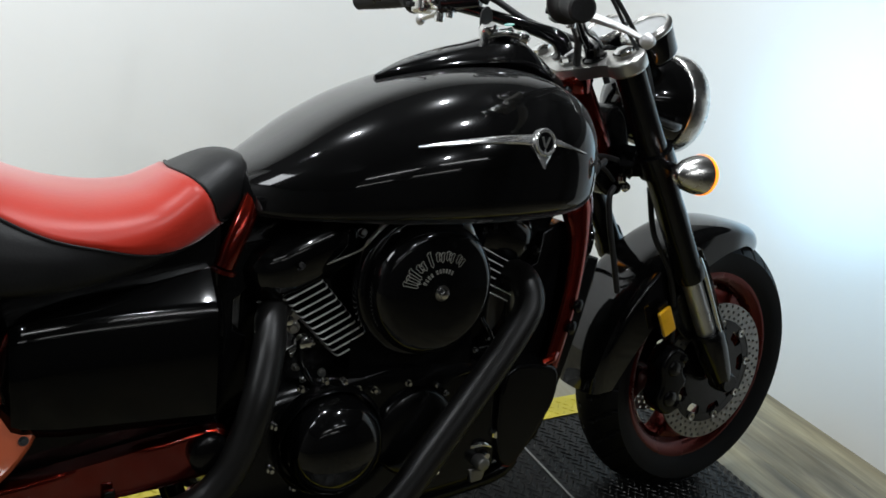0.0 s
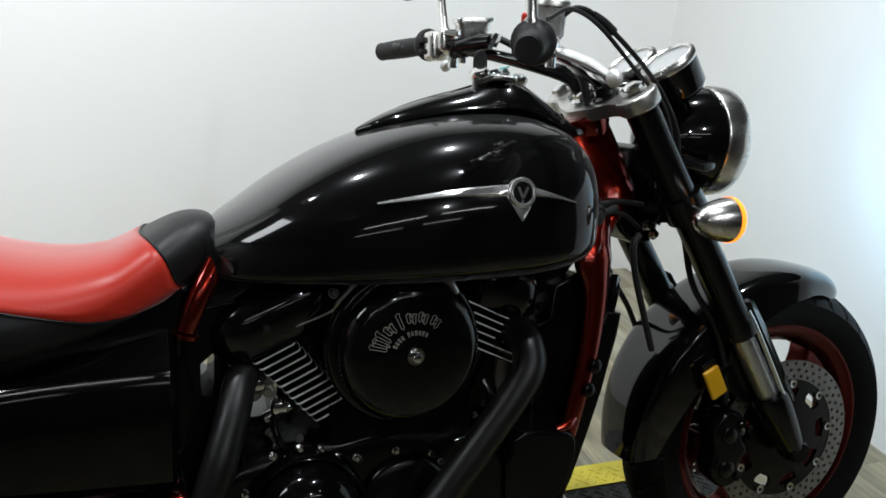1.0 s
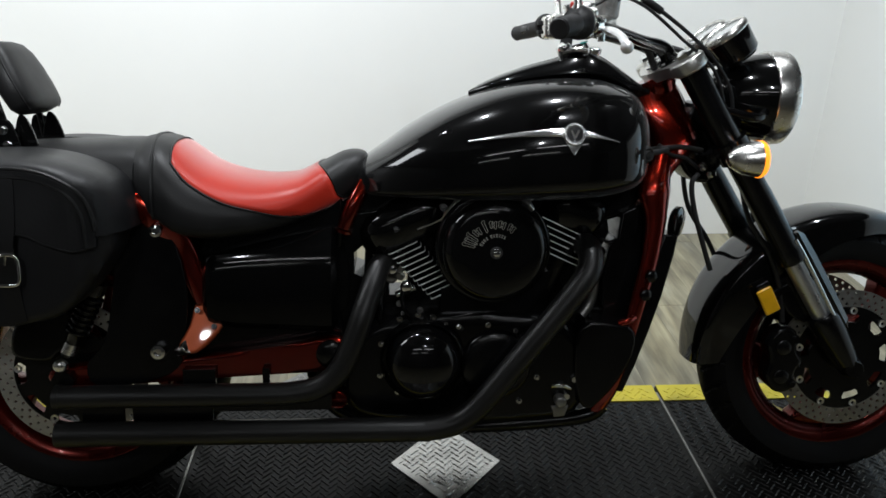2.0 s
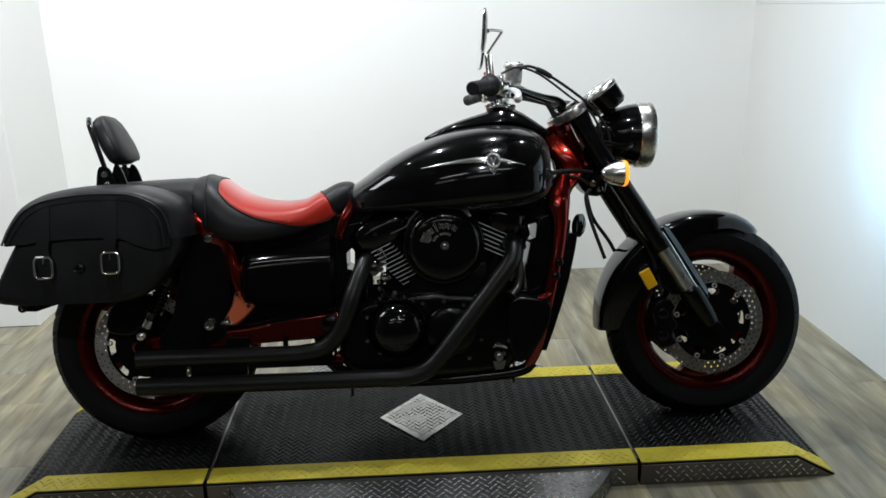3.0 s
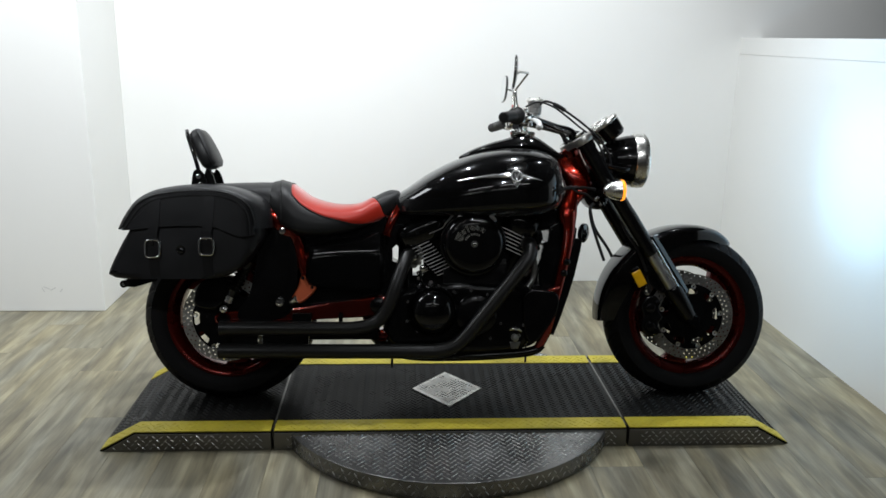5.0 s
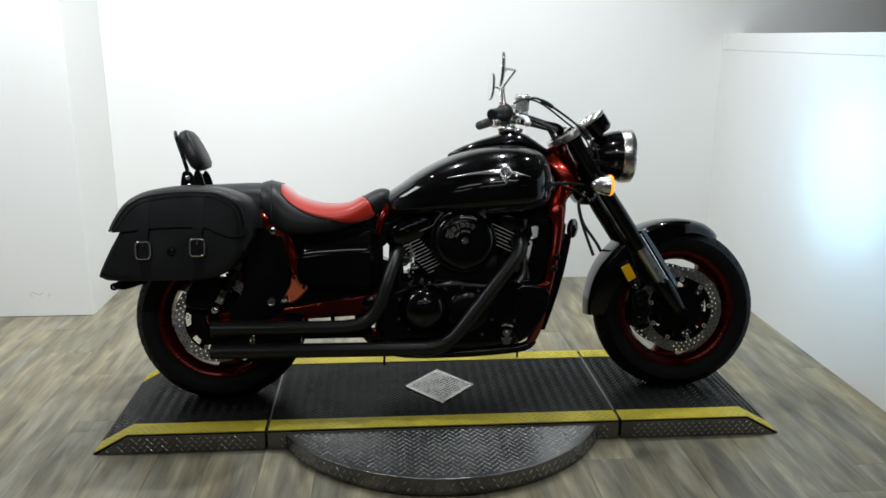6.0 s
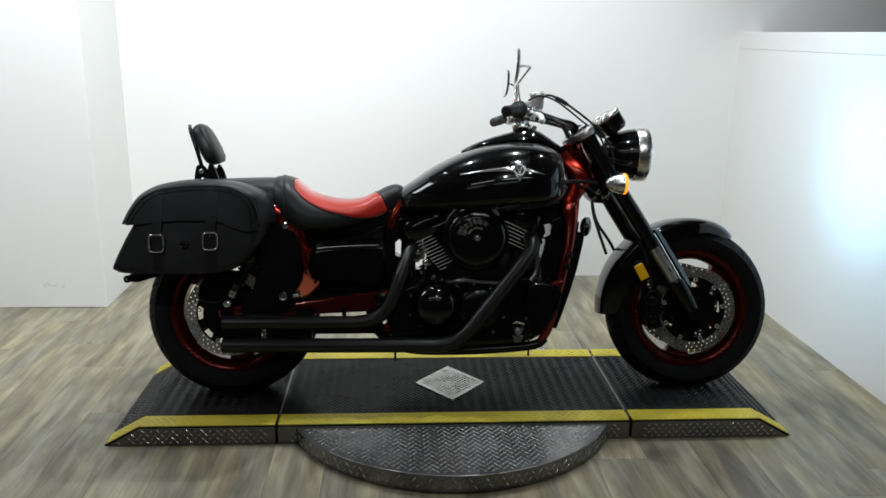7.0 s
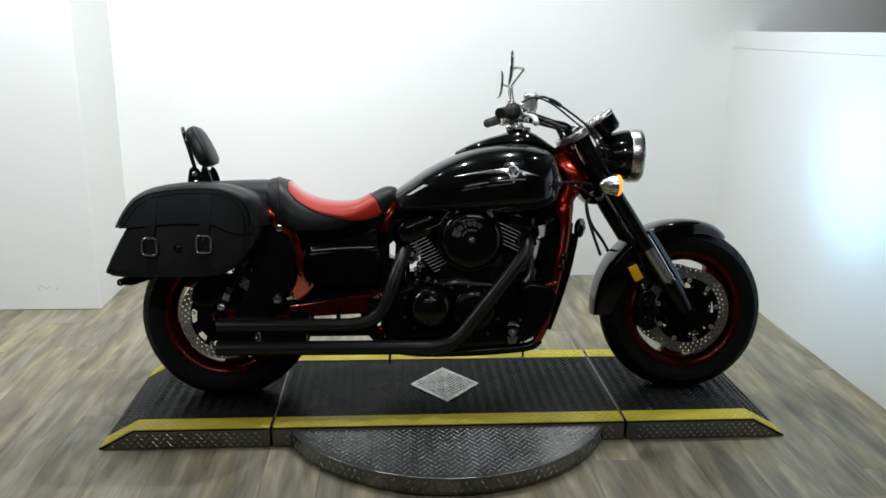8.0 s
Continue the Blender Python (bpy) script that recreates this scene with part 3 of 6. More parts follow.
def drilled(bm, c, r0, r1, y, thick, rows, cells, hole):
    """A brake ring with staggered holes right through it."""
    def place(i, j, side):
        r = r0 + (r1 - r0) * i / rows
        a = 2 * math.pi * j / cells
        return c + Vector((r * math.cos(a), y + side * thick / 2, r * math.sin(a)))
    for i in range(rows):
        for j in range(cells):
            j0 = j + 0.5 * (i % 2)
            edge = [(i, j0), (i, j0 + 0.5), (i, j0 + 1), (i + 0.5, j0 + 1), (i + 1, j0 + 1), (i + 1, j0 + 0.5), (i + 1, j0), (i + 0.5, j0)]
            mid = place(i + 0.5, j0 + 0.5, 0)
            radial = Vector((mid.x - c.x, 0, mid.z - c.z)).normalized()
            along = Vector((-radial.z, 0, radial.x))
            cores = []
            for side in (-1, 1):
                outer = [bm.verts.new(place(p, q, side)) for p, q in edge]
                inner = []
                for k in range(8):
                    a = radians(-135 + 45 * k)
                    q = mid + hole * (math.sin(a) * radial * 1.0 + math.cos(a) * along)
                    q.y = y + side * thick / 2
                    inner.append(bm.verts.new(q))
                for k in range(8):
                    bm.faces.new((outer[k], outer[(k + 1) % 8], inner[(k + 1) % 8], inner[k]))
                cores.append(inner)
            for k in range(8):
                bm.faces.new((cores[0][k], cores[0][(k + 1) % 8], cores[1][(k + 1) % 8], cores[1][k]))
    for r in (r0, r1):
        lathe(bm, [(r, y - thick / 2), (r, y + thick / 2)], c, (0, 1, 0), cells * 2)


def carrier(parent, c, y, thick, hub, inner, outer, arms, turn, steer, half):
    """The brake disc's dark carrier: a hub plate, an outer ring and the arms between them, with slots right through."""
    bm = bmesh.new()
    lathe(bm, [(inner, y - thick / 2), (outer, y - thick / 2), (outer, y + thick / 2), (inner, y + thick / 2)], c, (0, 1, 0), 72, True)
    part("disc_carrier", bm, M_BLACKMETAL, parent, "", steer)
    bm = bmesh.new()
    lathe(bm, [(0.022, y - thick / 2), (hub, y - thick / 2), (hub, y + thick / 2), (0.022, y + thick / 2)], c, (0, 1, 0), 40, True)
    part("carrier_hub", bm, M_BLACKMETAL, parent, "", steer)
    for k in range(arms):
        a = radians(turn + 360 * k / arms)
        d, n = Vector((math.cos(a), 0, math.sin(a))), Vector((-math.sin(a), 0, math.cos(a)))
        lo, hi = Vector((0, y - thick / 2 + 0.0004, 0)), Vector((0, y + thick / 2 - 0.0004, 0))
        ring = []
        for r, w in ((hub - 0.004, half * 1.3), ((hub + inner) / 2, half), (inner + 0.004, half * 1.3)):
            ring.append([c + d * r + n * w + lo, c + d * r - n * w + lo, c + d * r - n * w + hi, c + d * r + n * w + hi])
        bm = bmesh.new()
        skin(bm, ring)
        part("carrier_arm", bm, M_BLACKMETAL, parent, "", steer)


def carrier_bolt(bm, c, r, y, turn, out):
    a = radians(turn)
    lathe(bm, [(0.004, 0), (0.0085, 0), (0.0085, 0.004), (0.004, 0.003)], c + Vector((r * math.cos(a), y, r * math.sin(a))), (0, out, 0), 16, True)


# front wheel
bm = bmesh.new()
rim_mesh(bm, FW, 0.050, 0.219)
front = part("front_wheel", bm, M_RIM, bike, "dark red five-spoke cast front wheel", True)
spokes(front, FW, 0.050, 0.219, 44, True)
bm = bmesh.new()
tyre_mesh(bm, FW, 0.315, 0.066, 0.222, 34)
part("tyre", bm, M_TYRE, front, "black grooved road tyre", True, 28)
for s in (-1, 1):
    bm = bmesh.new()
    drilled(bm, FW, 0.124, 0.163, s * 0.082, 0.005, 3, 44, 0.0040)
    ring = part("brake_disc", bm, M_STEEL, front, "drilled steel brake disc", True)
    carrier(front, FW, s * 0.079, 0.008, 0.086, 0.106, 0.126, 9, 26, True, 0.013)
    for k in range(9):
        bm = bmesh.new()
        carrier_bolt(bm, FW, 0.115, s * 0.084, 6 + 40 * k, s)
        part("disc_bolt", bm, M_ALU, front, "", True)
# rear wheel
bm = bmesh.new()
rim_mesh(bm, RW, 0.068, 0.216)
rear = part("rear_wheel", bm, M_RIM, bike, "dark red cast rear wheel")
spokes(rear, RW, 0.068, 0.216, 62, False)
bm = bmesh.new()
tyre_mesh(bm, RW, 0.317, 0.086, 0.219, 30)
part("tyre", bm, M_TYRE, rear, "black wide rear tyre", False, 28)
bm = bmesh.new()
drilled(bm, RW, 0.122, 0.158, -0.104, 0.006, 3, 40, 0.0036)
part("brake_disc", bm, M_DISCDARK, rear, "drilled steel brake disc")
carrier(rear, RW, -0.101, 0.009, 0.098, 0.118, 0.125, 9, 0, False, 0.014)
for k in range(5):
    bm = bmesh.new()
    carrier_bolt(bm, RW, 0.112, -0.106, 30 + 72 * k, -1)
    part("disc_bolt", bm, M_ALU, rear)

bm = bmesh.new()
lathe(bm, [(0.024, 0.092), (0.102, 0.092), (0.102, 0.112), (0.024, 0.112)], RW, (0, 1, 0), 48, True)
lathe(bm, [(0.072, 0.090), (0.098, 0.090), (0.104, 0.094), (0.104, 0.116), (0.098, 0.120), (0.072, 0.120)], RW, (0, 1, 0), 64, True)
part("belt_pulley", bm, M_BLACKMETAL, rear, "black belt pulley")

# fork
TOP = Vector((0.4445, 0, 0.965))
DOWN = Vector((0.869 - TOP.x, 0, 0.298 - TOP.z)).normalized()
FRONT = Vector((-DOWN.z, 0, DOWN.x))


def fork_at(s, d, f=0.0, y=0.117):
    return TOP + DOWN * d + FRONT * f + Vector((0, s * y, 0))


for s in (-1, 1):
    bm = bmesh.new()
    lathe(bm, [(0, -0.012), (0.020, -0.012), (0.0285, -0.004), (0.0285, 0.30), (0.0295, 0.32), (0.0295, 0.455), (0.033, 0.46), (0.033, 0.488), (0.026, 0.495), (0, 0.495)], fork_at(s, 0), DOWN, 32)
    leg = part("fork_leg", bm, M_BLACKMETAL, bike, "black inverted fork tube with satin silver slider", True)
    bm = bmesh.new()
    lathe(bm, [(0, 0.49), (0.0215, 0.49), (0.0215, 0.66), (0, 0.66)], fork_at(s, 0), DOWN, 28)
    part("slider", bm, M_SLIDER, leg, "satin silver slider", True)
    bm = bmesh.new()
    lathe(bm, [(0, 0.640), (0.030, 0.640), (0.036, 0.652), (0.036, 0.69), (0.030, 0.75), (0.022, 0.80), (0, 0.806)], fork_at(s, 0), DOWN, 28)
    lathe(bm, [(0, 0), (0.020, 0), (0.024, 0.006), (0.024, 0.040), (0.019, 0.046), (0, 0.046)], (0.869, s * 0.096, 0.300), (0, s, 0), 24)
    part("fork_bottom", bm, M_BLACKMETAL, leg, "", True)
    bm = bmesh.new()
    guard = []
    for d, w in ((0.435, 0.006), (0.45, 0.018), (0.50, 0.021), (0.60, 0.020), (0.68, 0.017), (0.70, 0.008)):
        base = fork_at(s, d, 0.033, 0.124)
        guard.append([base + Vector((0, s * 0.004, 0)) + FRONT * (-w), base + Vector((0, s * 0.012, 0)), base + FRONT * w * 0.8, base + Vector((0, -s * 0.004, 0)) + FRONT * w * 0.4, base + Vector((0, -s * 0.002, 0)) + FRONT * (-w)])
    skin(bm, guard)
    part("fork_guard", bm, M_COVER, leg, "", True)
    bm = bmesh.new()
    tube(bm, [fork_at(s, 0.445, 0.020, 0.138), fork_at(s, 0.50, 0.020, 0.141), fork_at(s, 0.66, 0.016, 0.140)], 0.0045, 8, 4)
    part("guard_edge", bm, M_CHROME, leg, "thin chrome edge strip", True)
    bm = bmesh.new()
    lathe(bm, [(0.0295, 0.182), (0.038, 0.182), (0.038, 0.226), (0.0295, 0.226)], fork_at(s, 0), DOWN, 28, True)
    part("clamp_band", bm, M_BLACKMETAL, leg, "", True)

# triple clamps
bm = bmesh.new()
UPR = -DOWN
for s in (-1, 1):
    lathe(bm, [(0, -0.016), (0.033, -0.015), (0.037, -0.010), (0.037, 0.010), (0.033, 0.014), (0, 0.016)], fork_at(s, -0.004), UPR, 36)
rings = []
for y, w0, w1 in ((-0.117, -0.033, 0.033), (-0.085, -0.036, 0.024), (-0.05, -0.052, 0.020), (0, -0.066, 0.020), (0.05, -0.052, 0.020), (0.085, -0.036, 0.024), (0.117, -0.033, 0.033)):
    base = TOP + DOWN * -0.004 + Vector((0, y, 0))
    rings.append([base + FRONT * w0 - UPR * 0.011, base + FRONT * w1 - UPR * 0.011, base + FRONT * w1 + UPR * 0.0125, base + FRONT * w0 + UPR * 0.0125])
skin(bm, rings)
clamp = part("upper_clamp", bm, M_ALU, bike, "polished aluminium upper triple clamp", True)
for s in (-1, 1):
    bm = bmesh.new()
    lathe(bm, [(0, 0), (0.020, 0), (0.020, 0.008), (0.012, 0.012), (0, 0.012)], fork_at(s, -0.022), UPR, 6)
    part("fork_cap", bm, M_CHROME, clamp, "", True)
bm = bmesh.new()
bolt(bm, TOP + DOWN * -0.02 + FRONT * -0.025, UPR, 0.018, 0.016)
part("stem_nut", bm, M_CHROME, clamp, "", True)
bm = bmesh.new()
rings = []
for y, w0, w1 in ((-0.117, -0.038, 0.030), (-0.06, -0.055, 0.02), (0, -0.065, 0.02), (0.06, -0.055, 0.02), (0.117, -0.038, 0.030)):
    base = TOP + DOWN * 0.204 + Vector((0, y, 0))
    rings.append([base + FRONT * w0 - UPR * 0.012, base + FRONT * w1 - UPR * 0.012, base + FRONT * w1 + UPR * 0.012, base + FRONT * w0 + UPR * 0.012])
skin(bm, rings)
part("lower_clamp", bm, M_BLACKMETAL, bike, "black lower triple clamp", True)

# front fender: a rounded shell with deep sides behind the fork
bm = bmesh.new()
rings = []
for k in range(41):
    th = radians(57 + (183.5 - 57) * k / 40)
    u = k / 40
    half = 0.012 + 0.076 * min(1, u / 0.24) ** 0.65 - 0.028 * max(0, (u - 0.62) / 0.38) ** 2
    ease = max(0.0, min(1.0, (u - 0.12) / 0.42))
    tail = max(0.0, (u - 0.70) / 0.30)
    depth = 0.004 + 0.014 * min(1, u / 0.12) + 0.050 * ease * ease * (3 - 2 * ease) - 0.035 * tail * tail
    ro = 0.346 + 0.006 * u - 0.018 * max(0, 1 - u / 0.15) ** 2
    ring_o, ring_i = [], []
    for j in range(29):
        v = -1 + 2 * j / 28
        side = max(0.0, (abs(v) - 0.72) / 0.28)
        y = half * math.sin(min(1, abs(v) / 0.78) * math.pi / 2) * (1 if v > 0 else -1)
        r = ro - 0.030 * min(1, abs(v) / 0.78) ** 2.6 - depth * side
        for lst, off in ((ring_o, 0), (ring_i, 0.004)):
            rr, yy = r - off * (1 - side * 0.7), y * (1 - off / half * 0.9)
            lst.append(FW + Vector((rr * math.cos(th), yy, rr * math.sin(th))))
    rings.append(ring_o + ring_i[::-1])
skin(bm, rings)
fender = part("front_fender", bm, M_PAINT, bike, "glossy black front mudguard", True)
for s in (-1, 1):
    bm = bmesh.new()
    slab(bm, smooth2([(0.70, 0.50), (0.76, 0.53), (0.80, 0.44), (0.76, 0.40), (0.71, 0.44)], 4), s * 0.088, s * 0.100, 0.003)
    part("fender_bracket", bm, M_BLACKMETAL, fender, "", True)
# caliper and reflector
for s in (-1, 1):
    bm = bmesh.new()
    slab(bm, smooth2([(0.678, 0.352), (0.702, 0.388), (0.742, 0.382), (0.748, 0.335), (0.762, 0.31), (0.748, 0.285), (0.745, 0.245), (0.708, 0.236), (0.680, 0.268), (0.686, 0.31)], 4), s * 0.060, s * 0.112, 0.009)
    cal = part("brake_caliper", bm, M_BLACKMETAL, bike, "black brake caliper", True)
    bolts(cal, "caliper_bolt", [(0.738, s * 0.111, 0.365), (0.740, s * 0.111, 0.258)], (0, s, 0), 0.008, 0.007, M_BLACKMETAL, True)
    for cz in (0.345, 0.275):
        bm = bmesh.new()
        cyl(bm, (0.713, s * 0.108, cz), (0.713, s * 0.117, cz), 0.018, 20, 0.003)
        part("piston_cap", bm, M_BLACKMETAL, cal, "", True)
    bm = bmesh.new()
    rot = Matrix.Rotation(radians(-28), 3, "Y")
    box(bm, (0.668, s * 0.108, 0.455), (0.036, 0.010, 0.062), rot, 0.004)
    refl = part("reflector", bm, M_REFLECTOR, bike, "amber rectangular side reflector", True)
    bm = bmesh.new()
    box(bm, (0.672, s * 0.099, 0.458), (0.030, 0.008, 0.080), rot, 0.002)
    box(bm, (0.700, s * 0.099, 0.475), (0.06, 0.006, 0.018), rot, 0.002)
    part("reflector_bracket", bm, M_BLACKMETAL, refl, "", True)

# headlamp, its axis along the fork's heading
HL = Vector((0.686, 0, 0.898))
bm = bmesh.new()
lathe(bm, [(0, -0.152), (0.030, -0.150), (0.058, -0.135), (0.080, -0.100), (0.093, -0.055), (0.098, -0.015), (0.098, 0.0), (0, 0.0)], HL, (1, 0, -0.03), 56)
lampb = part("headlamp", bm, M_PAINT, bike, "round glossy black headlamp with chrome rim, lit", True)
bm = bmesh.new()
lathe(bm, [(0.090, -0.030), (0.0985, -0.032), (0.102, -0.029), (0.1035, -0.004), (0.102, 0.014), (0.094, 0.020), (0.088, 0.014)], HL, (1, 0, -0.03), 56, True)
part("lamp_rim", bm, M_SATIN, lampb, "chrome rim", True)
bm = bmesh.new()
lathe(bm, [(0, 0.030), (0.035, 0.027), (0.065, 0.019), (0.089, 0.006), (0.089, 0.0), (0, 0.0)], HL, (1, 0, -0.03), 40)
part("lens", bm, M_LAMPGLASS, lampb, "glowing bluish-white glass lens", True)
for s in (-1, 1):
    bm = bmesh.new()
    tube(bm, [(0.63, s * 0.085, 0.87), (0.60, s * 0.11, 0.86), fork_at(s, 0.12, 0.02)], 0.010, 8, 4)
    part("lamp_bracket", bm, M_BLACKMETAL, lampb, "", True)
# gauges
for s in (-1, 1):
    g = Vector((0.548, s * 0.055, 1.026))
    ax = Vector((-0.62, 0, 0.78))
    bm = bmesh.new()
    lathe(bm, [(0, -0.056), (0.036, -0.054), (0.044, -0.044), (0.0485, 0.0), (0.0485, 0.012), (0, 0.012)], g, ax, 36)
    gauge = part("gauge", bm, M_PAINT, bike, "round black instrument with chrome bezel", True)
    bm = bmesh.new()
    lathe(bm, [(0.043, 0.008), (0.0495, 0.005), (0.051, 0.008), (0.051, 0.016), (0.046, 0.021), (0.042, 0.018)], g, ax, 36, True)
    part("bezel", bm, M_SATIN, gauge, "chrome bezel", True)
    bm = bmesh.new()
    lathe(bm, [(0, 0.0165), (0.043, 0.015), (0.043, 0.012), (0, 0.012)], g, ax, 32)
    part("dial_glass", bm, M_GLASS, gauge, "", True)
bm = bmesh.new()
tube(bm, [(0.45, 0, 0.975), (0.50, 0, 0.99), (0.545, 0, 0.985)], 0.014, 10, 4)
box(bm, (0.545, 0, 0.985), (0.03, 0.15, 0.014), Matrix.Rotation(radians(38), 3, "Y"), 0.004)
part("gauge_bracket", bm, M_BLACKMETAL, bike, "", True)
# indicators
for s in (-1, 1):
    c = Vector((0.562, s * 0.222, 0.783))
    bm = bmesh.new()
    lathe(bm, [(0, -0.066), (0.009, -0.065), (0.019, -0.056), (0.029, -0.039), (0.035, -0.018), (0.037, -0.003), (0, -0.003)], c, (1, 0, 0), 32)
    sig = part("indicator", bm, M_SATIN, bike, "chrome bullet indicator with amber lens, lit", True)
    bm = bmesh.new()
    lathe(bm, [(0.0375, -0.004), (0.0375, 0.003), (0.034, 0.008), (0.018, 0.011), (0, 0.012), (0, -0.004)], c, (1, 0, 0), 32)
    part("lens", bm, M_AMBER, sig, "amber lens", True)
    bm = bmesh.new()
    tube(bm, [(0.535, s * 0.200, 0.785), (0.545, s * 0.165, 0.790), fork_at(s, 0.204)], 0.009, 10, 4)
    part("stalk", bm, M_CHROME, sig, "", True)

# handlebar and controls
bm = bmesh.new()
half_bar = [(0.418, 0.05, 0.958), (0.412, 0.05, 0.987), (0.392, 0.056, 1.006), (0.345, 0.09, 1.019), (0.280, 0.160, 1.036), (0.220, 0.226, 1.047), (0.187, 0.264, 1.050), (0.138, 0.360, 1.041)]
for s in (-1, 1):
    tube(bm, [(x, s * y, z) for x, y, z in half_bar], [0.0185, 0.0185, 0.0165, 0.0125, 0.0115, 0.0115, 0.0115, 0.0115], 14, 6)
    lathe(bm, [(0.015, 0), (0.024, 0), (0.024, 0.012), (0.015, 0.016)], (0.420, s * 0.05, 0.968), UPR, 20, True)
bar = part("handlebar", bm, M_PAINT, bike, "black pulled-back handlebar", "bar")
for s in (-1, 1):
    a, b = (Vector((0.183, -0.262, 1.052)), Vector((0.130, -0.372, 1.040))) if s < 0 else (Vector((0.185, 0.268, 1.050)), Vector((0.124, 0.424, 1.033)))
    ax = (b - a).normalized()
    bm = bmesh.new()
    n = (b - a).length
    prof = [(0, -0.006), (0.030, -0.006), (0.032, 0.0), (0.031, 0.006), (0.024, 0.010), (0.0205, 0.022)]
    for k in range(9):
        u = 0.026 + (n - 0.036) * k / 8
        prof += [(0.0185 + 0.0012 * math.sin(math.pi * k / 8), u), (0.0178, u + 0.004)]
    prof += [(0.019, n - 0.004), (0.016, n), (0, n)]
    lathe(bm, prof, a, ax, 24)
    part("grip", bm, M_RUBBER, bar, "black ribbed rubber grip", "bar")
    # switch housing
    bm = bmesh.new()
    rot = ax.to_track_quat("X", "Z").to_matrix()
    box(bm, a - ax * 0.022 + Vector((0, 0, -0.004)), (0.036, 0.044, 0.056), rot, 0.010)
    box(bm, a - ax * 0.048 + Vector((0.004, 0, 0.004)), (0.022, 0.036, 0.042), rot, 0.008)
    hous = part("switch_housing", bm, M_SATIN, bar, "chrome switch housing", "bar")
    bm = bmesh.new()
    box(bm, a - ax * 0.020 + Vector((-0.026, 0, 0.006)), (0.014, 0.010, 0.012), rot, 0.002)
    box(bm, a - ax * 0.020 + Vector((-0.026, 0, -0.016)), (0.012, 0.012, 0.010), rot, 0.002)
    part("switches", bm, M_RUBBER, bar, "", "bar")
    if s < 0:
        bm = bmesh.new()
        box(bm, (0.178, -0.252, 1.082), (0.024, 0.020, 0.018), rot, 0.004)
        part("kill_switch", bm, M_REDPLASTIC, bar, "red kill switch", "bar")
    # lever with a ball end
    bm = bmesh.new()
    tube(bm, [(0.232, s * 0.190, 1.044), (0.250, s * 0.235, 1.038), (0.257, s * 0.30, 1.026), (0.252, s * 0.362, 1.012)], [0.010, 0.0135, 0.0105, 0.0065], 12, 6, 0.55)
    lathe(bm, [(0, -0.012), (0.007, -0.010), (0.012, 0), (0.007, 0.010), (0, 0.012)], (0.252, s * 0.370, 1.010), (0, 1, 0), 16)
    part("lever", bm, M_SILVER, bar, "polished lever with ball end", "bar")
    # master cylinder, banjo fitting and reservoir with a flanged lid
    bm = bmesh.new()
    tube(bm, [(0.218, s * 0.200, 1.046), (0.240, s * 0.172, 1.052), (0.266, s * 0.140, 1.058)], [0.017, 0.016, 0.013], 14, 4)
    lathe(bm, [(0, 0), (0.016, 0), (0.016, 0.020), (0.012, 0.024), (0, 0.024)], (0.226, s * 0.192, 1.032), (0.2, 0, 1), 18)
    box(bm, (0.224, s * 0.205, 1.044), (0.030, 0.024, 0.034), Matrix.Rotation(radians(s * 38), 3, "Z"), 0.006)
    part("master_cylinder", bm, M_ALU if s < 0 else M_BLACKMETAL, bar, "cast alloy master cylinder" if s < 0 else "black clutch cylinder", "bar")
    if s < 0:
        bm = bmesh.new()
        lathe(bm, [(0, 0), (0.021, 0), (0.025, 0.006), (0.026, 0.046), (0, 0.046)], (0.255, s * 0.142, 1.062), (0.05, 0, 1), 24)
        part("reservoir", bm, M_RESERVOIR, bar, "smoky grey brake fluid reservoir", "bar")
        bm = bmesh.new()
        lathe(bm, [(0, 0.046), (0.031, 0.046), (0.031, 0.053), (0.027, 0.057), (0, 0.057)], (0.255, s * 0.142, 1.062), (0.05, 0, 1), 24)
        part("reservoir_cap", bm, M_ALU, bar, "silver reservoir cap", "bar")
        bolts(bar, "cap_screw", [BAR_TURN @ Vector((0.255 + dx, s * 0.142, 1.119)) for dx in (-0.018, 0.018)], (0.05, 0, 1), 0.0045, 0.004, M_CHROME)
    else:
        bm = bmesh.new()
        box(bm, (0.226, s * 0.215, 1.074), (0.050, 0.034, 0.012), Matrix.Rotation(radians(38), 3, "Z"), 0.003)
        box(bm, (0.212, s * 0.242, 1.064), (0.026, 0.030, 0.026), Matrix.Rotation(radians(30), 3, "Z"), 0.004)
        cyl(bm, (0.222, s * 0.222, 1.030), (0.222, s * 0.222, 1.008), 0.010, 16, 0.002)
        part("lever_perch", bm, M_CHROME, bar, "chrome clutch lever perch", "bar")
        bm = bmesh.new()
        rows = []
        for z, grow in ((1.050, 0.62), (1.082, 0.90), (1.094, 0.94), (1.095, 1.06), (1.102, 1.06), (1.104, 0.98)):
            rows.append([Vector((0.254 + 0.036 * grow * math.copysign(abs(math.cos(q)) ** 0.5, math.cos(q)), 0.208 + 0.019 * grow * math.copysign(abs(math.sin(q)) ** 0.5, math.sin(q)), z + 0.1 * 0.036 * math.cos(q))) for q in [2 * math.pi * j / 24 for j in range(24)]])
        skin(bm, rows)
        part("clutch_reservoir", bm, M_SATIN, bar, "flat chrome clutch fluid reservoir", "bar")
    bm = bmesh.new()
    lathe(bm, [(0, -0.010), (0.009, -0.010), (0.009, 0.008), (0.006, 0.013), (0, 0.013)], (0.270, s * 0.128, 1.062), (0.4, 0, 0.9), 6)
    part("banjo_bolt", bm, M_CHROME, bar, "", "bar")
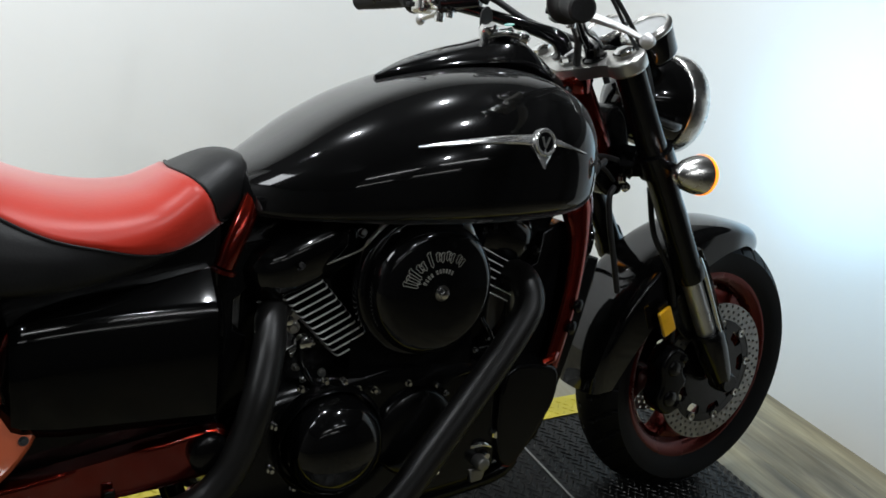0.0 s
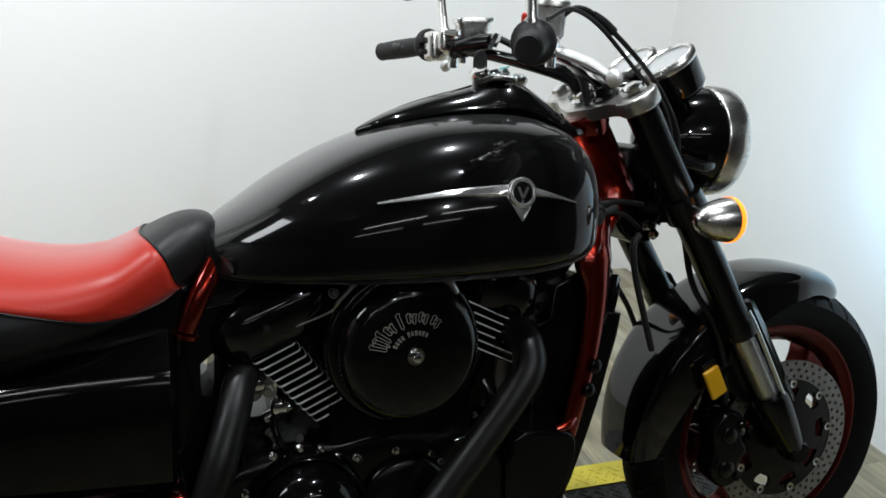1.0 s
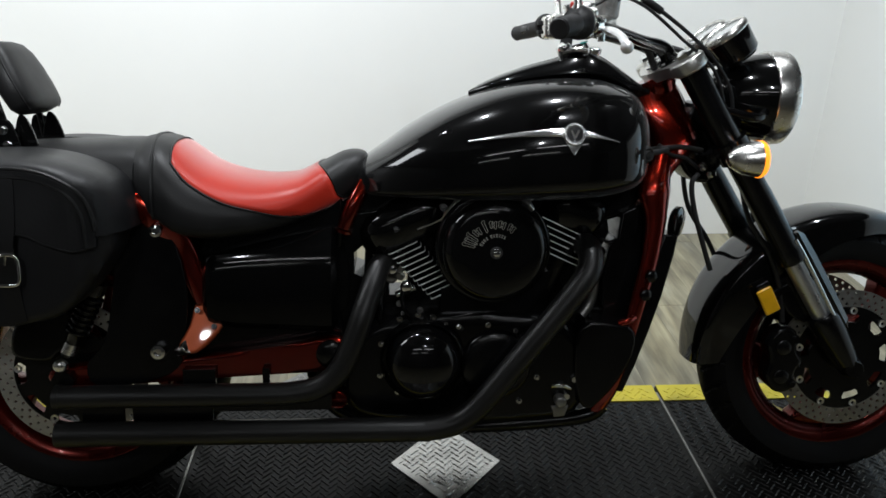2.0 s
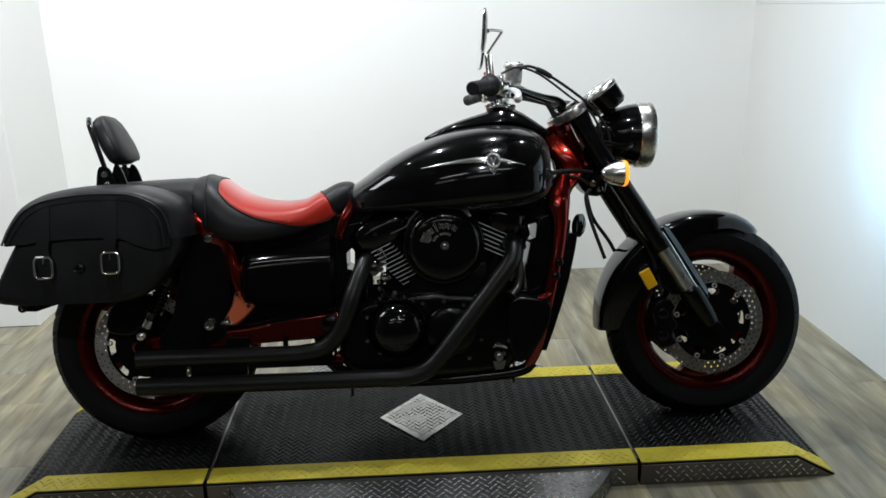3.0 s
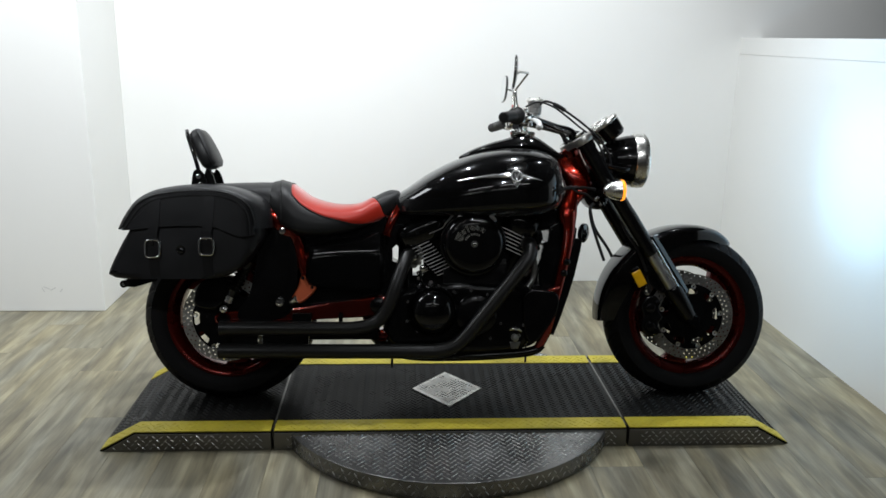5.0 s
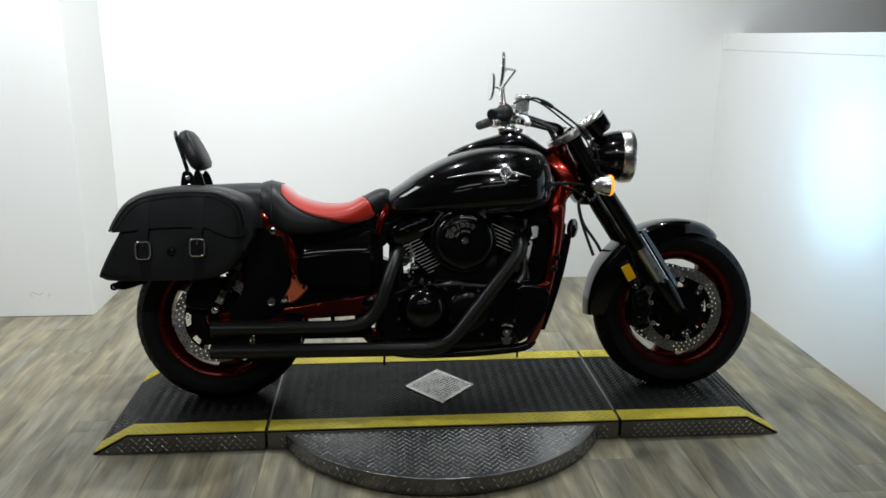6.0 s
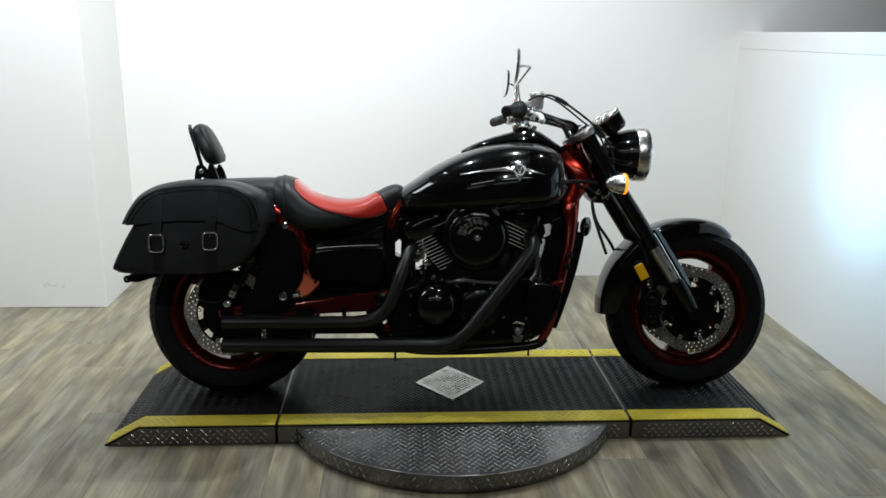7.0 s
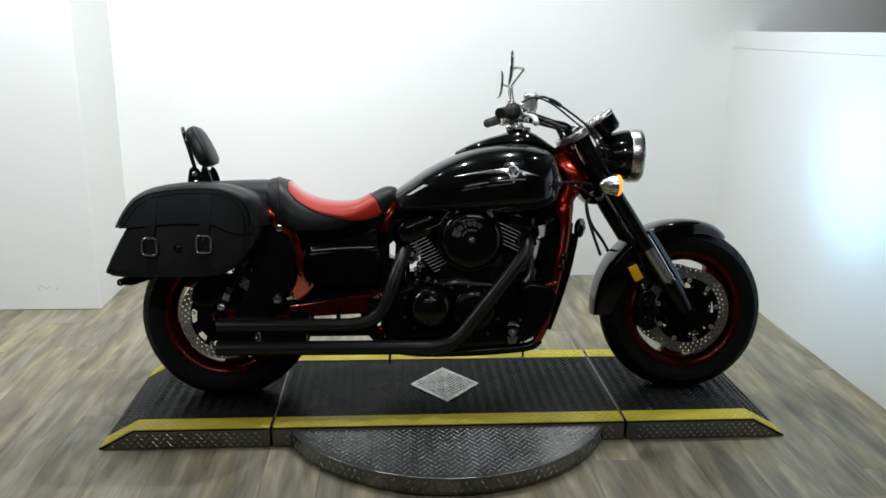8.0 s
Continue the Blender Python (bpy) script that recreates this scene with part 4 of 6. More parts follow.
    # clamp that holds the controls, with its two screws, and the lever's pivot
    bm = bmesh.new()
    cyl(bm, (0.208, s * 0.240, 1.049), (0.224, s * 0.222, 1.048), 0.019, 22, 0.003)
    cyl(bm, (0.236, s * 0.205, 1.018), (0.236, s * 0.205, 1.062), 0.008, 14, 0.002)
    part("control_clamp", bm, M_CHROME, bar, "chrome bar clamp", "bar")
    # mirror: oval head facing rearwards on a chrome post and a bent arm
    mc = Vector((0.140, -0.372, 1.170)) if s < 0 else Vector((0.207, 0.385, 1.213))
    face = Vector((-1, 0.07 if s < 0 else -0.02, 0.08)).normalized()
    wide = face.cross(Vector((0, 0, 1))).normalized()
    tall = wide.cross(face)

    def oval(k, off):
        out = []
        for j in range(36):
            a2 = 2 * math.pi * j / 36
            ex = math.copysign(abs(math.cos(a2)) ** 0.75, math.cos(a2))
            ez = math.copysign(abs(math.sin(a2)) ** 0.85, math.sin(a2))
            out.append(mc - face * off + wide * 0.076 * k * ex + tall * 0.056 * k * ez)
        return out
    bm = bmesh.new()
    skin(bm, [oval(k, off) for off, k in ((-0.002, 0.95), (0.0, 1.0), (0.004, 1.0), (0.008, 0.86), (0.011, 0.5), (0.012, 0.1))])
    mir = part("mirror", bm, M_PAINT, bike, "oval rear-view mirror on a chrome stem")
    bm = bmesh.new()
    skin(bm, [oval(0.93, -0.001), oval(0.93, -0.0035)])
    part("mirror_glass", bm, M_MIRROR, mir, "mirror glass")
    bm = bmesh.new()
    post, tip = (Vector((0.168, -0.245, 1.052)), Vector((0.162, -0.248, 1.126))) if s < 0 else (Vector((0.238, 0.262, 1.075)), Vector((0.233, 0.285, 1.172)))
    lathe(bm, [(0, 0), (0.013, 0), (0.013, 0.016), (0.0085, 0.022), (0.0075, (tip - post).length - 0.012), (0.0085, (tip - post).length - 0.004), (0.005, (tip - post).length), (0, (tip - post).length)], post, tip - post, 18)
    part("mirror_post", bm, M_SATIN, mir, "tapered chrome post")
    bm = bmesh.new()
    back = mc - face * 0.011
    knee = Vector((0.198, -0.306, 1.176)) if s < 0 else Vector((0.237, 0.300, 1.190))
    tube(bm, [tip - Vector((0, 0, 0.004)), tip.lerp(knee, 0.2), tip.lerp(knee, 0.88), knee, knee.lerp(back, 0.12) + Vector((0, 0, 0.003)), knee.lerp(back, 0.85) + Vector((0, 0, 0.003)), back], [0.0045, 0.004, 0.004, 0.004, 0.004, 0.0045, 0.007], 10, 4)
    part("mirror_arm", bm, M_SATIN, mir, "bent chrome arm")
# hoses and cables from the bar to the fork
bm = bmesh.new()
tube(bm, [(0.270, -0.150, 1.085), (0.296, -0.160, 1.101), (0.345, -0.152, 1.084), (0.440, -0.125, 1.026), (0.510, -0.100, 0.970), (0.555, -0.085, 0.90), (0.560, -0.075, 0.80), (0.545, -0.06, 0.75)], 0.0042, 8, 6)
part("cable", bm, M_RUBBER, bike, "black brake hose", True)
bm = bmesh.new()
tube(bm, [(0.215, -0.215, 1.075), (0.262, -0.195, 1.094), (0.330, -0.165, 1.077), (0.420, -0.135, 1.017), (0.500, -0.115, 0.955), (0.535, -0.10, 0.86), (0.525, -0.08, 0.77)], 0.0034, 8, 6)
part("cable", bm, M_RUBBER, bike, "black throttle cable", True)
bm = bmesh.new()
tube(bm, [(0.325, -0.155, 1.092), (0.345, -0.152, 1.084), (0.368, -0.146, 1.071)], 0.0078, 8, 5)
part("hose_fitting", bm, M_RUBBER, bike, "black rubber sleeve", True)
bm = bmesh.new()
tube(bm, [(0.240, 0.19, 1.060), (0.300, 0.15, 1.075), (0.37, 0.10, 1.035), (0.43, 0.06, 1.015), (0.50, 0.03, 0.99), (0.53, 0.02, 0.93)], 0.0065, 8, 6)
part("cable", bm, M_RUBBER, bike, "black clutch cable", True)
bm = bmesh.new()
tube(bm, [(0.25, -0.16, 1.045), (0.32, -0.10, 1.025), (0.37, -0.06, 1.00), (0.40, -0.03, 0.96)], 0.0075, 8, 6)
part("cable", bm, M_RUBBER, bike, "black wiring loom", True)
bm = bmesh.new()
tube(bm, [(0.500, -0.070, 0.735), (0.484, -0.078, 0.715), (0.490, -0.082, 0.665), (0.510, -0.084, 0.600), (0.540, -0.080, 0.520)], 0.006, 8, 6)
part("brake_hose", bm, M_RUBBER, bike, "black front brake hose", True)
bm = bmesh.new()
tube(bm, [(0.59, -0.078, 0.735), (0.615, -0.085, 0.64), (0.665, -0.098, 0.56), (0.70, -0.095, 0.47), (0.715, -0.09, 0.40)], 0.006, 8, 6)
part("brake_hose", bm, M_RUBBER, bike, "black caliper hose", True)
bm = bmesh.new()
tube(bm, [(0.515, 0.075, 0.745), (0.54, 0.080, 0.64), (0.60, 0.085, 0.55), (0.65, 0.09, 0.45)], 0.006, 8, 6)
part("brake_hose", bm, M_RUBBER, bike, "", True)

bm = bmesh.new()
slab(bm, smooth2([(0.490, 0.884), (0.536, 0.870), (0.560, 0.770), (0.545, 0.715), (0.495, 0.720), (0.462, 0.78)], 3), -0.045, 0.05, 0.01)
part("wiring_cover", bm, M_BLACKMETAL, bike, "black cover behind the fork", True)

# leads across the frame neck
for lead, w in (([(0.362, -0.098, 0.790), (0.400, -0.084, 0.792), (0.450, -0.070, 0.794), (0.500, -0.062, 0.786)], 0.0052), ([(0.395, -0.080, 0.800), (0.425, -0.076, 0.778), (0.460, -0.070, 0.770), (0.495, -0.064, 0.745)], 0.004)):
    bm = bmesh.new()
    tube(bm, lead, w, 8, 6)
    part("cable", bm, M_RUBBER, bike, "black wiring lead")
bolts(bike, "clamp_bolt", [(0.498, -0.078, 0.752), (0.520, -0.070, 0.735)], (0.2, -1, 0.1), 0.008, 0.010, M_CHROME)

# ---- fuel tank ----
TANK = [  # x, top, bottom, half width, height of the widest line
    (-0.268, 0.742, 0.706, 0.030, 0.714), (-0.255, 0.756, 0.696, 0.072, 0.708), (-0.232, 0.772, 0.690, 0.104, 0.706), (-0.198, 0.795, 0.688, 0.134, 0.708),
    (-0.133, 0.840, 0.686, 0.171, 0.716), (-0.048, 0.885, 0.682, 0.202, 0.730), (0.059, 0.923, 0.680, 0.226, 0.746), (0.167, 0.940, 0.682, 0.233, 0.758),
(0.253, 0.938, 0.688, 0.228, 0.764), (0.308, 0.925, 0.698, 0.207, 0.770), (0.340, 0.909, 0.711, 0.172, 0.778), (0.362, 0.882, 0.730, 0.118, 0.787), (0.374, 0.846, 0.761, 0.050, 0.795)]


def body_point(row, th, ey=0.80, et=0.80, eb=0.55):
    """A point of a rounded cross-section: th 0 at the top, pi at the bottom, positive to the right-hand side of travel."""
    x, top, bottom, w, mid = row
    s, c = math.sin(th), math.cos(th)
    y = -w * math.copysign(abs(s) ** ey, s)
    z = mid + (top - mid) * c ** et if c >= 0 else mid - (mid - bottom) * (-c) ** eb
    return Vector((x, y, z))


def body_row(table, x):
    return [x] + lerp_table(table, x)


def body_mesh(bm, table, cols, around, **shape):
    x0, x1 = table[0][0], table[-1][0]
    rings = []
    for k in range(cols + 1):
        u = 0.5 - 0.5 * math.cos(math.pi * k / cols)
        u = 0.6 * u + 0.4 * k / cols
        row = body_row(table, x0 + (x1 - x0) * u)
        rings.append([body_point(row, 2 * math.pi * j / around, **shape) for j in range(around)])
    skin(bm, rings)


def tank_y(x, z):
    _, top, bottom, w, mid = body_row(TANK, x)
    if z >= mid:
        c = min(1, ((z - mid) / (top - mid))) ** (1 / 0.80)
    else:
        c = min(1, ((mid - z) / (mid - bottom))) ** (1 / 0.55)
    return -w * math.sqrt(max(0, 1 - c * c)) ** 0.80


bm = bmesh.new()
body_mesh(bm, TANK, 48, 64)
tank = part("fuel_tank", bm, M_TANK, bike, "glossy black teardrop fuel tank", sharp=60)
# chrome spear and round badge on both flanks
for s in (-1, 1):
    bm = bmesh.new()
    rings = []
    for k in range(31):
        u = k / 30
        x = -0.030 + 0.298 * u
        z = 0.814 + 0.020 * math.sin(math.pi * min(1, u / 1.25)) - 0.010 * max(0, u - 0.75) / 0.25
        h = 0.0016 + 0.0062 * (u / 0.62) ** 1.1 if u < 0.62 else 0.0078 * (1 - u) / 0.38 + 0.001
        ring = []
        for dz, out in ((-h, 0.0005), (-h * 0.5, 0.004), (h * 0.5, 0.004), (h, 0.0005), (0, -0.003)):
            ring.append(Vector((x, -s * (tank_y(x, z + dz) - out), z + dz)))
        rings.append(ring)
    skin(bm, rings)
    emblem = part("emblem", bm, M_EMBLEM, tank, "chrome wing emblem with round badge")
    bc = Vector((0.176, -s * (tank_y(0.176, 0.831) - 0.002), 0.831))
    nb = Vector((0.02, s, 0.22)).normalized()
    bm = bmesh.new()
    lathe(bm, [(0, 0.002), (0.0150, 0.002), (0.0160, 0.005), (0.0172, 0.0035), (0.0186, 0.006), (0.0205, 0.006), (0.0225, 0.003), (0.0225, -0.005), (0, -0.005)], bc, nb, 32)
    low = []
    for w, dz in ((0.024, -0.004), (0.012, -0.023), (0.001, -0.040)):
        z = bc.z + dz
        low.append([Vector((bc.x - w, -s * (tank_y(bc.x, z) - 0.0005), z)), Vector((bc.x, -s * (tank_y(bc.x, z) - 0.005), z)), Vector((bc.x + w, -s * (tank_y(bc.x, z) - 0.0005), z)), Vector((bc.x, -s * (tank_y(bc.x, z) + 0.003), z))])
    skin(bm, low)
    part("emblem_badge", bm, M_EMBLEM, tank)
    bm = bmesh.new()
    lathe(bm, [(0, 0.0035), (0.0160, 0.003), (0.0160, 0.002), (0, 0.002)], bc, nb, 24)
    part("badge_field", bm, M_BLACKMETAL, tank)
    bm = bmesh.new()
    for dx, turn in ((-0.0040, -24), (0.0040, 24)):
        box(bm, bc + nb * 0.0042 + Vector((dx, 0, 0)), (0.0034, 0.0016, 0.017), Matrix.Rotation(radians(turn), 3, "Y"))
    part("badge_mark", bm, M_ALU, tank)
    bm = bmesh.new()
    mount = Vector((0.340, -s * (tank_y(0.340, 0.787) + 0.006), 0.787))
    lathe(bm, [(0, -0.012), (0.013, -0.012), (0.017, -0.004), (0.017, 0.006), (0.013, 0.009), (0.009, 0.006), (0.007, 0.010), (0, 0.011)], mount, (0.45, s, 0), 24)
    tube(bm, [mount, mount + Vector((0.030, -s * 0.01, 0.004)), mount + Vector((0.055, -s * 0.03, 0.006))], 0.006, 8, 4)
    part("tank_mount", bm, M_RUBBER, tank)

# dash console on the tank's spine
DASH = [(-0.012, 0.908, 0.003), (0.02, 0.927, 0.024), (0.06, 0.945, 0.042), (0.115, 0.964, 0.054), (0.17, 0.979, 0.062), (0.215, 0.993, 0.066), (0.242, 0.995, 0.066), (0.27, 0.988, 0.062), (0.31, 0.966, 0.054), (0.36, 0.932, 0.042), (0.384, 0.914, 0.034)]
bm = bmesh.new()
rings = []
for k in range(33):
    x = DASH[0][0] + (DASH[-1][0] - DASH[0][0]) * k / 32
    top, w = lerp_table(DASH, x)
    base = body_row(TANK, min(x, 0.335))[1] - 0.012
    edge = base + 0.016 + 0.25 * (top - base - 0.016)
    rings.append([Vector((x, -w * 0.8, base)), Vector((x, -w * 1.06, edge - 0.008)), Vector((x, -w * 1.0, edge)), Vector((x, -w * 0.72, edge + 0.62 * (top - edge))), Vector((x, -w * 0.4, top - 0.002)), Vector((x, 0, top)), Vector((x, w * 0.4, top - 0.002)), Vector((x, w * 0.72, edge + 0.62 * (top - edge))), Vector((x, w, edge)), Vector((x, w * 1.06, edge - 0.008)), Vector((x, w * 0.8, base))])
skin(bm, rings)
dash = part("dash_console", bm, M_PAINT, bike, "glossy black tank console", sharp=40)
bm = bmesh.new()
lathe(bm, [(0, 0), (0.021, 0), (0.021, 0.008), (0.017, 0.015), (0, 0.015)], (0.232, -0.008, 0.995), (-0.25, -0.1, 1), 28)
lathe(bm, [(0, 0), (0.017, 0), (0.017, 0.018), (0.012, 0.024), (0, 0.024)], (0.198, -0.014, 0.988), (-0.4, -0.3, 1), 20)
lathe(bm, [(0, 0), (0.013, 0), (0.013, 0.010), (0.009, 0.014), (0, 0.014)], (0.258, -0.030, 0.990), (0.1, -0.5, 1), 18)
tube(bm, [(0.190, -0.028, 0.990), (0.212, -0.040, 0.996), (0.240, -0.042, 0.994)], 0.006, 8, 4)
box(bm, (0.215, -0.030, 0.996), (0.046, 0.014, 0.012), Matrix.Rotation(radians(-15), 3, "Y"), 0.004)
part("ignition_lock", bm, M_CHROME, dash, "chrome ignition lock and fuel cap")
bm = bmesh.new()
lathe(bm, [(0, 0.018), (0.009, 0.0185), (0.009, 0.017), (0, 0.017)], (0.240, -0.018, 0.997), (-0.25, -0.1, 1), 16)
part("lock_badge", bm, M_TEAL, dash)
bm = bmesh.new()
slab(bm, smooth2([(0.196, 0.996), (0.214, 1.000), (0.216, 1.030), (0.205, 1.042), (0.192, 1.030)], 4), 0.006, 0.011, 0.0015)
cyl(bm, (0.205, 0.0085, 0.978), (0.205, 0.0085, 1.002), 0.004, 10)
part("key", bm, M_RUBBER, dash, "black headed ignition key")

# ---- seat ----
SEAT = [
    (-0.228, 0.763, 0.715, 0.026, 0.735), (-0.238, 0.776, 0.700, 0.058, 0.730), (-0.262, 0.781, 0.685, 0.082, 0.720), (-0.290, 0.775, 0.668, 0.100, 0.705), (-0.336, 0.752, 0.646, 0.126, 0.682),
    (-0.390, 0.727, 0.626, 0.150, 0.660), (-0.475, 0.725, 0.608, 0.178, 0.645), (-0.559, 0.748, 0.603, 0.192, 0.642), (-0.610, 0.783, 0.612, 0.190, 0.652), (-0.643, 0.807, 0.630, 0.180, 0.668), (-0.680, 0.813, 0.652, 0.162, 0.690), (-0.700, 0.809, 0.672, 0.146, 0.705)]
SEAT = [tuple(r) for r in SEAT[::-1]]
PILLION = [(-1.085, 0.770, 0.735, 0.045, 0.752), (-1.05, 0.786, 0.712, 0.085, 0.744), (-0.98, 0.796, 0.700, 0.108, 0.738), (-0.89, 0.801, 0.694, 0.122, 0.736), (-0.79, 0.805, 0.682, 0.132, 0.730), (-0.72, 0.806, 0.664, 0.142, 0.716), (-0.672, 0.802, 0.650, 0.150, 0.70)]
SEAT_SHAPE = dict(ey=0.78, et=0.78, eb=0.6)
bm = bmesh.new()
body_mesh(bm, SEAT, 44, 56, **SEAT_SHAPE)
seat = part("rider_seat", bm, M_LEATHER, bike, "black leather saddle with a red insert", sharp=60)
bm = bmesh.new()
body_mesh(bm, PILLION, 30, 48, **SEAT_SHAPE)
part("pillion_seat", bm, M_LEATHER, bike, "black leather pillion pad", sharp=60)
RED_EDGE = [(-0.632, 0.772), (-0.590, 0.727), (-0.526, 0.690), (-0.466, 0.672), (-0.384, 0.655), (-0.302, 0.668), (-0.255, 0.692)]


def seat_angle(x, z):
    """The cross-section angle at which the seat's flank reaches the height z."""
    _, top, bottom, w, mid = body_row(SEAT, x)
    if z >= mid:
        return math.acos(min(1, ((z - mid) / (top - mid))) ** (1 / SEAT_SHAPE["et"]))
    return math.pi - math.acos(min(1, (mid - z) / (mid - bottom)) ** (1 / SEAT_SHAPE["eb"]))


def red_point(u, v, lift):
    x_rear = -0.634 + 0.010 * abs(v) ** 2
    x_nose = -0.338 + 0.078 * abs(v) ** 1.4
    x = x_rear + (x_nose - x_rear) * u
    th = v * seat_angle(x, lerp_table(RED_EDGE, x)[0])
    row = body_row(SEAT, x)
    p = body_point(row, th, **SEAT_SHAPE)
    centre = Vector((x, 0, row[4] - 0.02))
    return p + (p - centre).normalized() * lift


bm = bmesh.new()
NU, NV = 40, 40
grid = [[bm.verts.new(red_point(i / NU, -1 + 2 * j / NV, 0.0035 if 0 < i < NU and 0 < j < NV else -0.001)) for j in range(NV + 1)] for i in range(NU + 1)]
for i in range(NU):
    for j in range(NV):
        bm.faces.new((grid[i][j], grid[i][j + 1], grid[i + 1][j + 1], grid[i + 1][j]))
part("seat_insert", bm, M_REDLEATHER, seat, "bright red leather insert", sharp=60)
bm = bmesh.new()
for rim in ([red_point(i / 30, 1, 0.001) for i in range(31)], [red_point(i / 30, -1, 0.001) for i in range(31)], [red_point(1, -1 + 2 * j / 30, 0.001) for j in range(31)], [red_point(0, -1 + 2 * j / 30, 0.001) for j in range(31)]):
    tube(bm, rim, 0.0022, 6, 1)
row = body_row(SEAT, -0.690)
tube(bm, [body_point(body_row(SEAT, -0.676 + 0.02 * abs(math.sin(a))), a, **SEAT_SHAPE) for a in [radians(-110 + 220 * k / 40) for k in range(41)]], 0.0035, 6, 1)
part("seat_piping", bm, M_LEATHER, seat, "black stitched piping")

bm = bmesh.new()
slab(bm, [(-0.66, 0.66), (-0.60, 0.655), (-0.45, 0.655), (-0.34, 0.685), (-0.285, 0.70), (-0.285, 0.58), (-0.34, 0.55), (-0.60, 0.53)], -0.098, 0.098, 0.01)
part("seat_pan", bm, M_BLACKMETAL, seat, "black seat base")

# backrest
bm = bmesh.new()
rings = []
lo, hi = Vector((-0.924, 0.0, 0.858)), Vector((-0.990, 0.0, 0.997))
along = (hi - lo).normalized()
thick = Vector((along.z, 0, -along.x))
for u, w, t in ((0.0, 0.045, 0.010), (0.03, 0.074, 0.024), (0.12, 0.088, 0.031), (0.35, 0.092, 0.033), (0.6, 0.088, 0.032), (0.8, 0.078, 0.030), (0.93, 0.062, 0.024), (0.99, 0.042, 0.014), (1.0, 0.024, 0.006)):
    c = lo + (hi - lo) * u
    ring = []
    for j in range(32):
        a = 2 * math.pi * j / 32
        ring.append(c + Vector((0, 1, 0)) * w * math.copysign(abs(math.cos(a)) ** 0.6, math.cos(a)) + thick * t * math.copysign(abs(math.sin(a)) ** 0.6, math.sin(a)))
    rings.append(ring)
skin(bm, rings)
pad = part("backrest", bm, M_LEATHER, bike, "small black leather backrest pad on two bars", sharp=60)
for s in (-1, 1):
    bm = bmesh.new()
    edge = []
    for u, w, t in ((0.03, 0.076, 0.012), (0.12, 0.0895, 0.016), (0.35, 0.0935, 0.017), (0.6, 0.0895, 0.016), (0.8, 0.0795, 0.015), (0.93, 0.0635, 0.012)):
        edge.append(lo + (hi - lo) * u + Vector((0, s * w, 0)) + thick * t)
    tube(bm, edge, 0.0025, 6, 4)
    part("pad_piping", bm, M_LEATHER, pad)
for s in (-1, 1):
    bm = bmesh.new()
    tube(bm, [(-0.956, s * 0.086, 0.80), (-0.962, s * 0.088, 0.84), (-0.978, s * 0.090, 0.90), (-1.000, s * 0.082, 0.965), (-1.012, s * 0.05, 0.990)], 0.0075, 10, 5)
    part("backrest_bar", bm, M_PAINT, pad)
    bm = bmesh.new()
    slab(bm, smooth2([(-0.985, 0.770), (-0.930, 0.770), (-0.944, 0.835), (-0.965, 0.848), (-0.982, 0.838)], 3), s * 0.088, s * 0.096, 0.002)
    plate = part("bar_bracket", bm, M_PAINT, pad)
    bolts(pad, "bracket_bolt", [(-0.962, s * 0.096, 0.825), (-0.955, s * 0.096, 0.795)], (0, s, 0), 0.007, 0.007, M_CHROME)
    bm = bmesh.new()
    slab(bm, smooth2([(-0.955, 0.770), (-0.905, 0.770), (-0.912, 0.820), (-0.928, 0.852), (-0.942, 0.846)], 3), s * 0.068, s * 0.076, 0.002)
    part("pad_bracket", bm, M_PAINT, pad)

# rear fender
bm = bmesh.new()
rings = []
for k in range(37):
    th = radians(38 + (146 - 38) * k / 36)
    r = 0.350
    ring_o, ring_i = [], []
    for j in range(15):
        v = -1 + 2 * j / 14
        side = max(0.0, (abs(v) - 0.75) / 0.25)
        y = 0.108 * math.sin(min(1, abs(v) / 0.8) * math.pi / 2) * (1 if v > 0 else -1)
        rr = r - 0.03 * min(1, abs(v) / 0.8) ** 2.6 - 0.05 * side
        ring_o.append(RW + Vector((rr * math.cos(th), y, rr * math.sin(th) + 0.03)))
        ring_i.append(RW + Vector(((rr - 0.004) * math.cos(th), y * 0.96, (rr - 0.004) * math.sin(th) + 0.03)))
    rings.append(ring_o + ring_i[::-1])
skin(bm, rings)
part("rear_fender", bm, M_PAINT, bike, "glossy black rear mudguard")

# ---- saddlebags ----
BAG_BODY = [(-1.222, 0.503), (-1.214, 0.481), (-1.180, 0.472), (-1.06, 0.472), (-0.92, 0.472), (-0.845, 0.476), (-0.785, 0.505), (-0.735, 0.57), (-0.705, 0.63), (-0.715, 0.70), (-0.78, 0.735), (-1.08, 0.725), (-1.155, 0.635)]
LID_TOP = [(-1.172, 0.640), (-1.150, 0.682), (-1.118, 0.724), (-1.080, 0.748), (-1.035, 0.761), (-0.945, 0.771), (-0.842, 0.769), (-0.788, 0.752), (-0.752, 0.726), (-0.735, 0.684), (-0.731, 0.642)]
LID_LOW = [(-0.732, 0.622), (-0.755, 0.617), (-0.780, 0.617), (-0.824, 0.632), (-0.862, 0.648), (-0.965, 0.653), (-1.060, 0.648), (-1.110, 0.642), (-1.168, 0.637)]


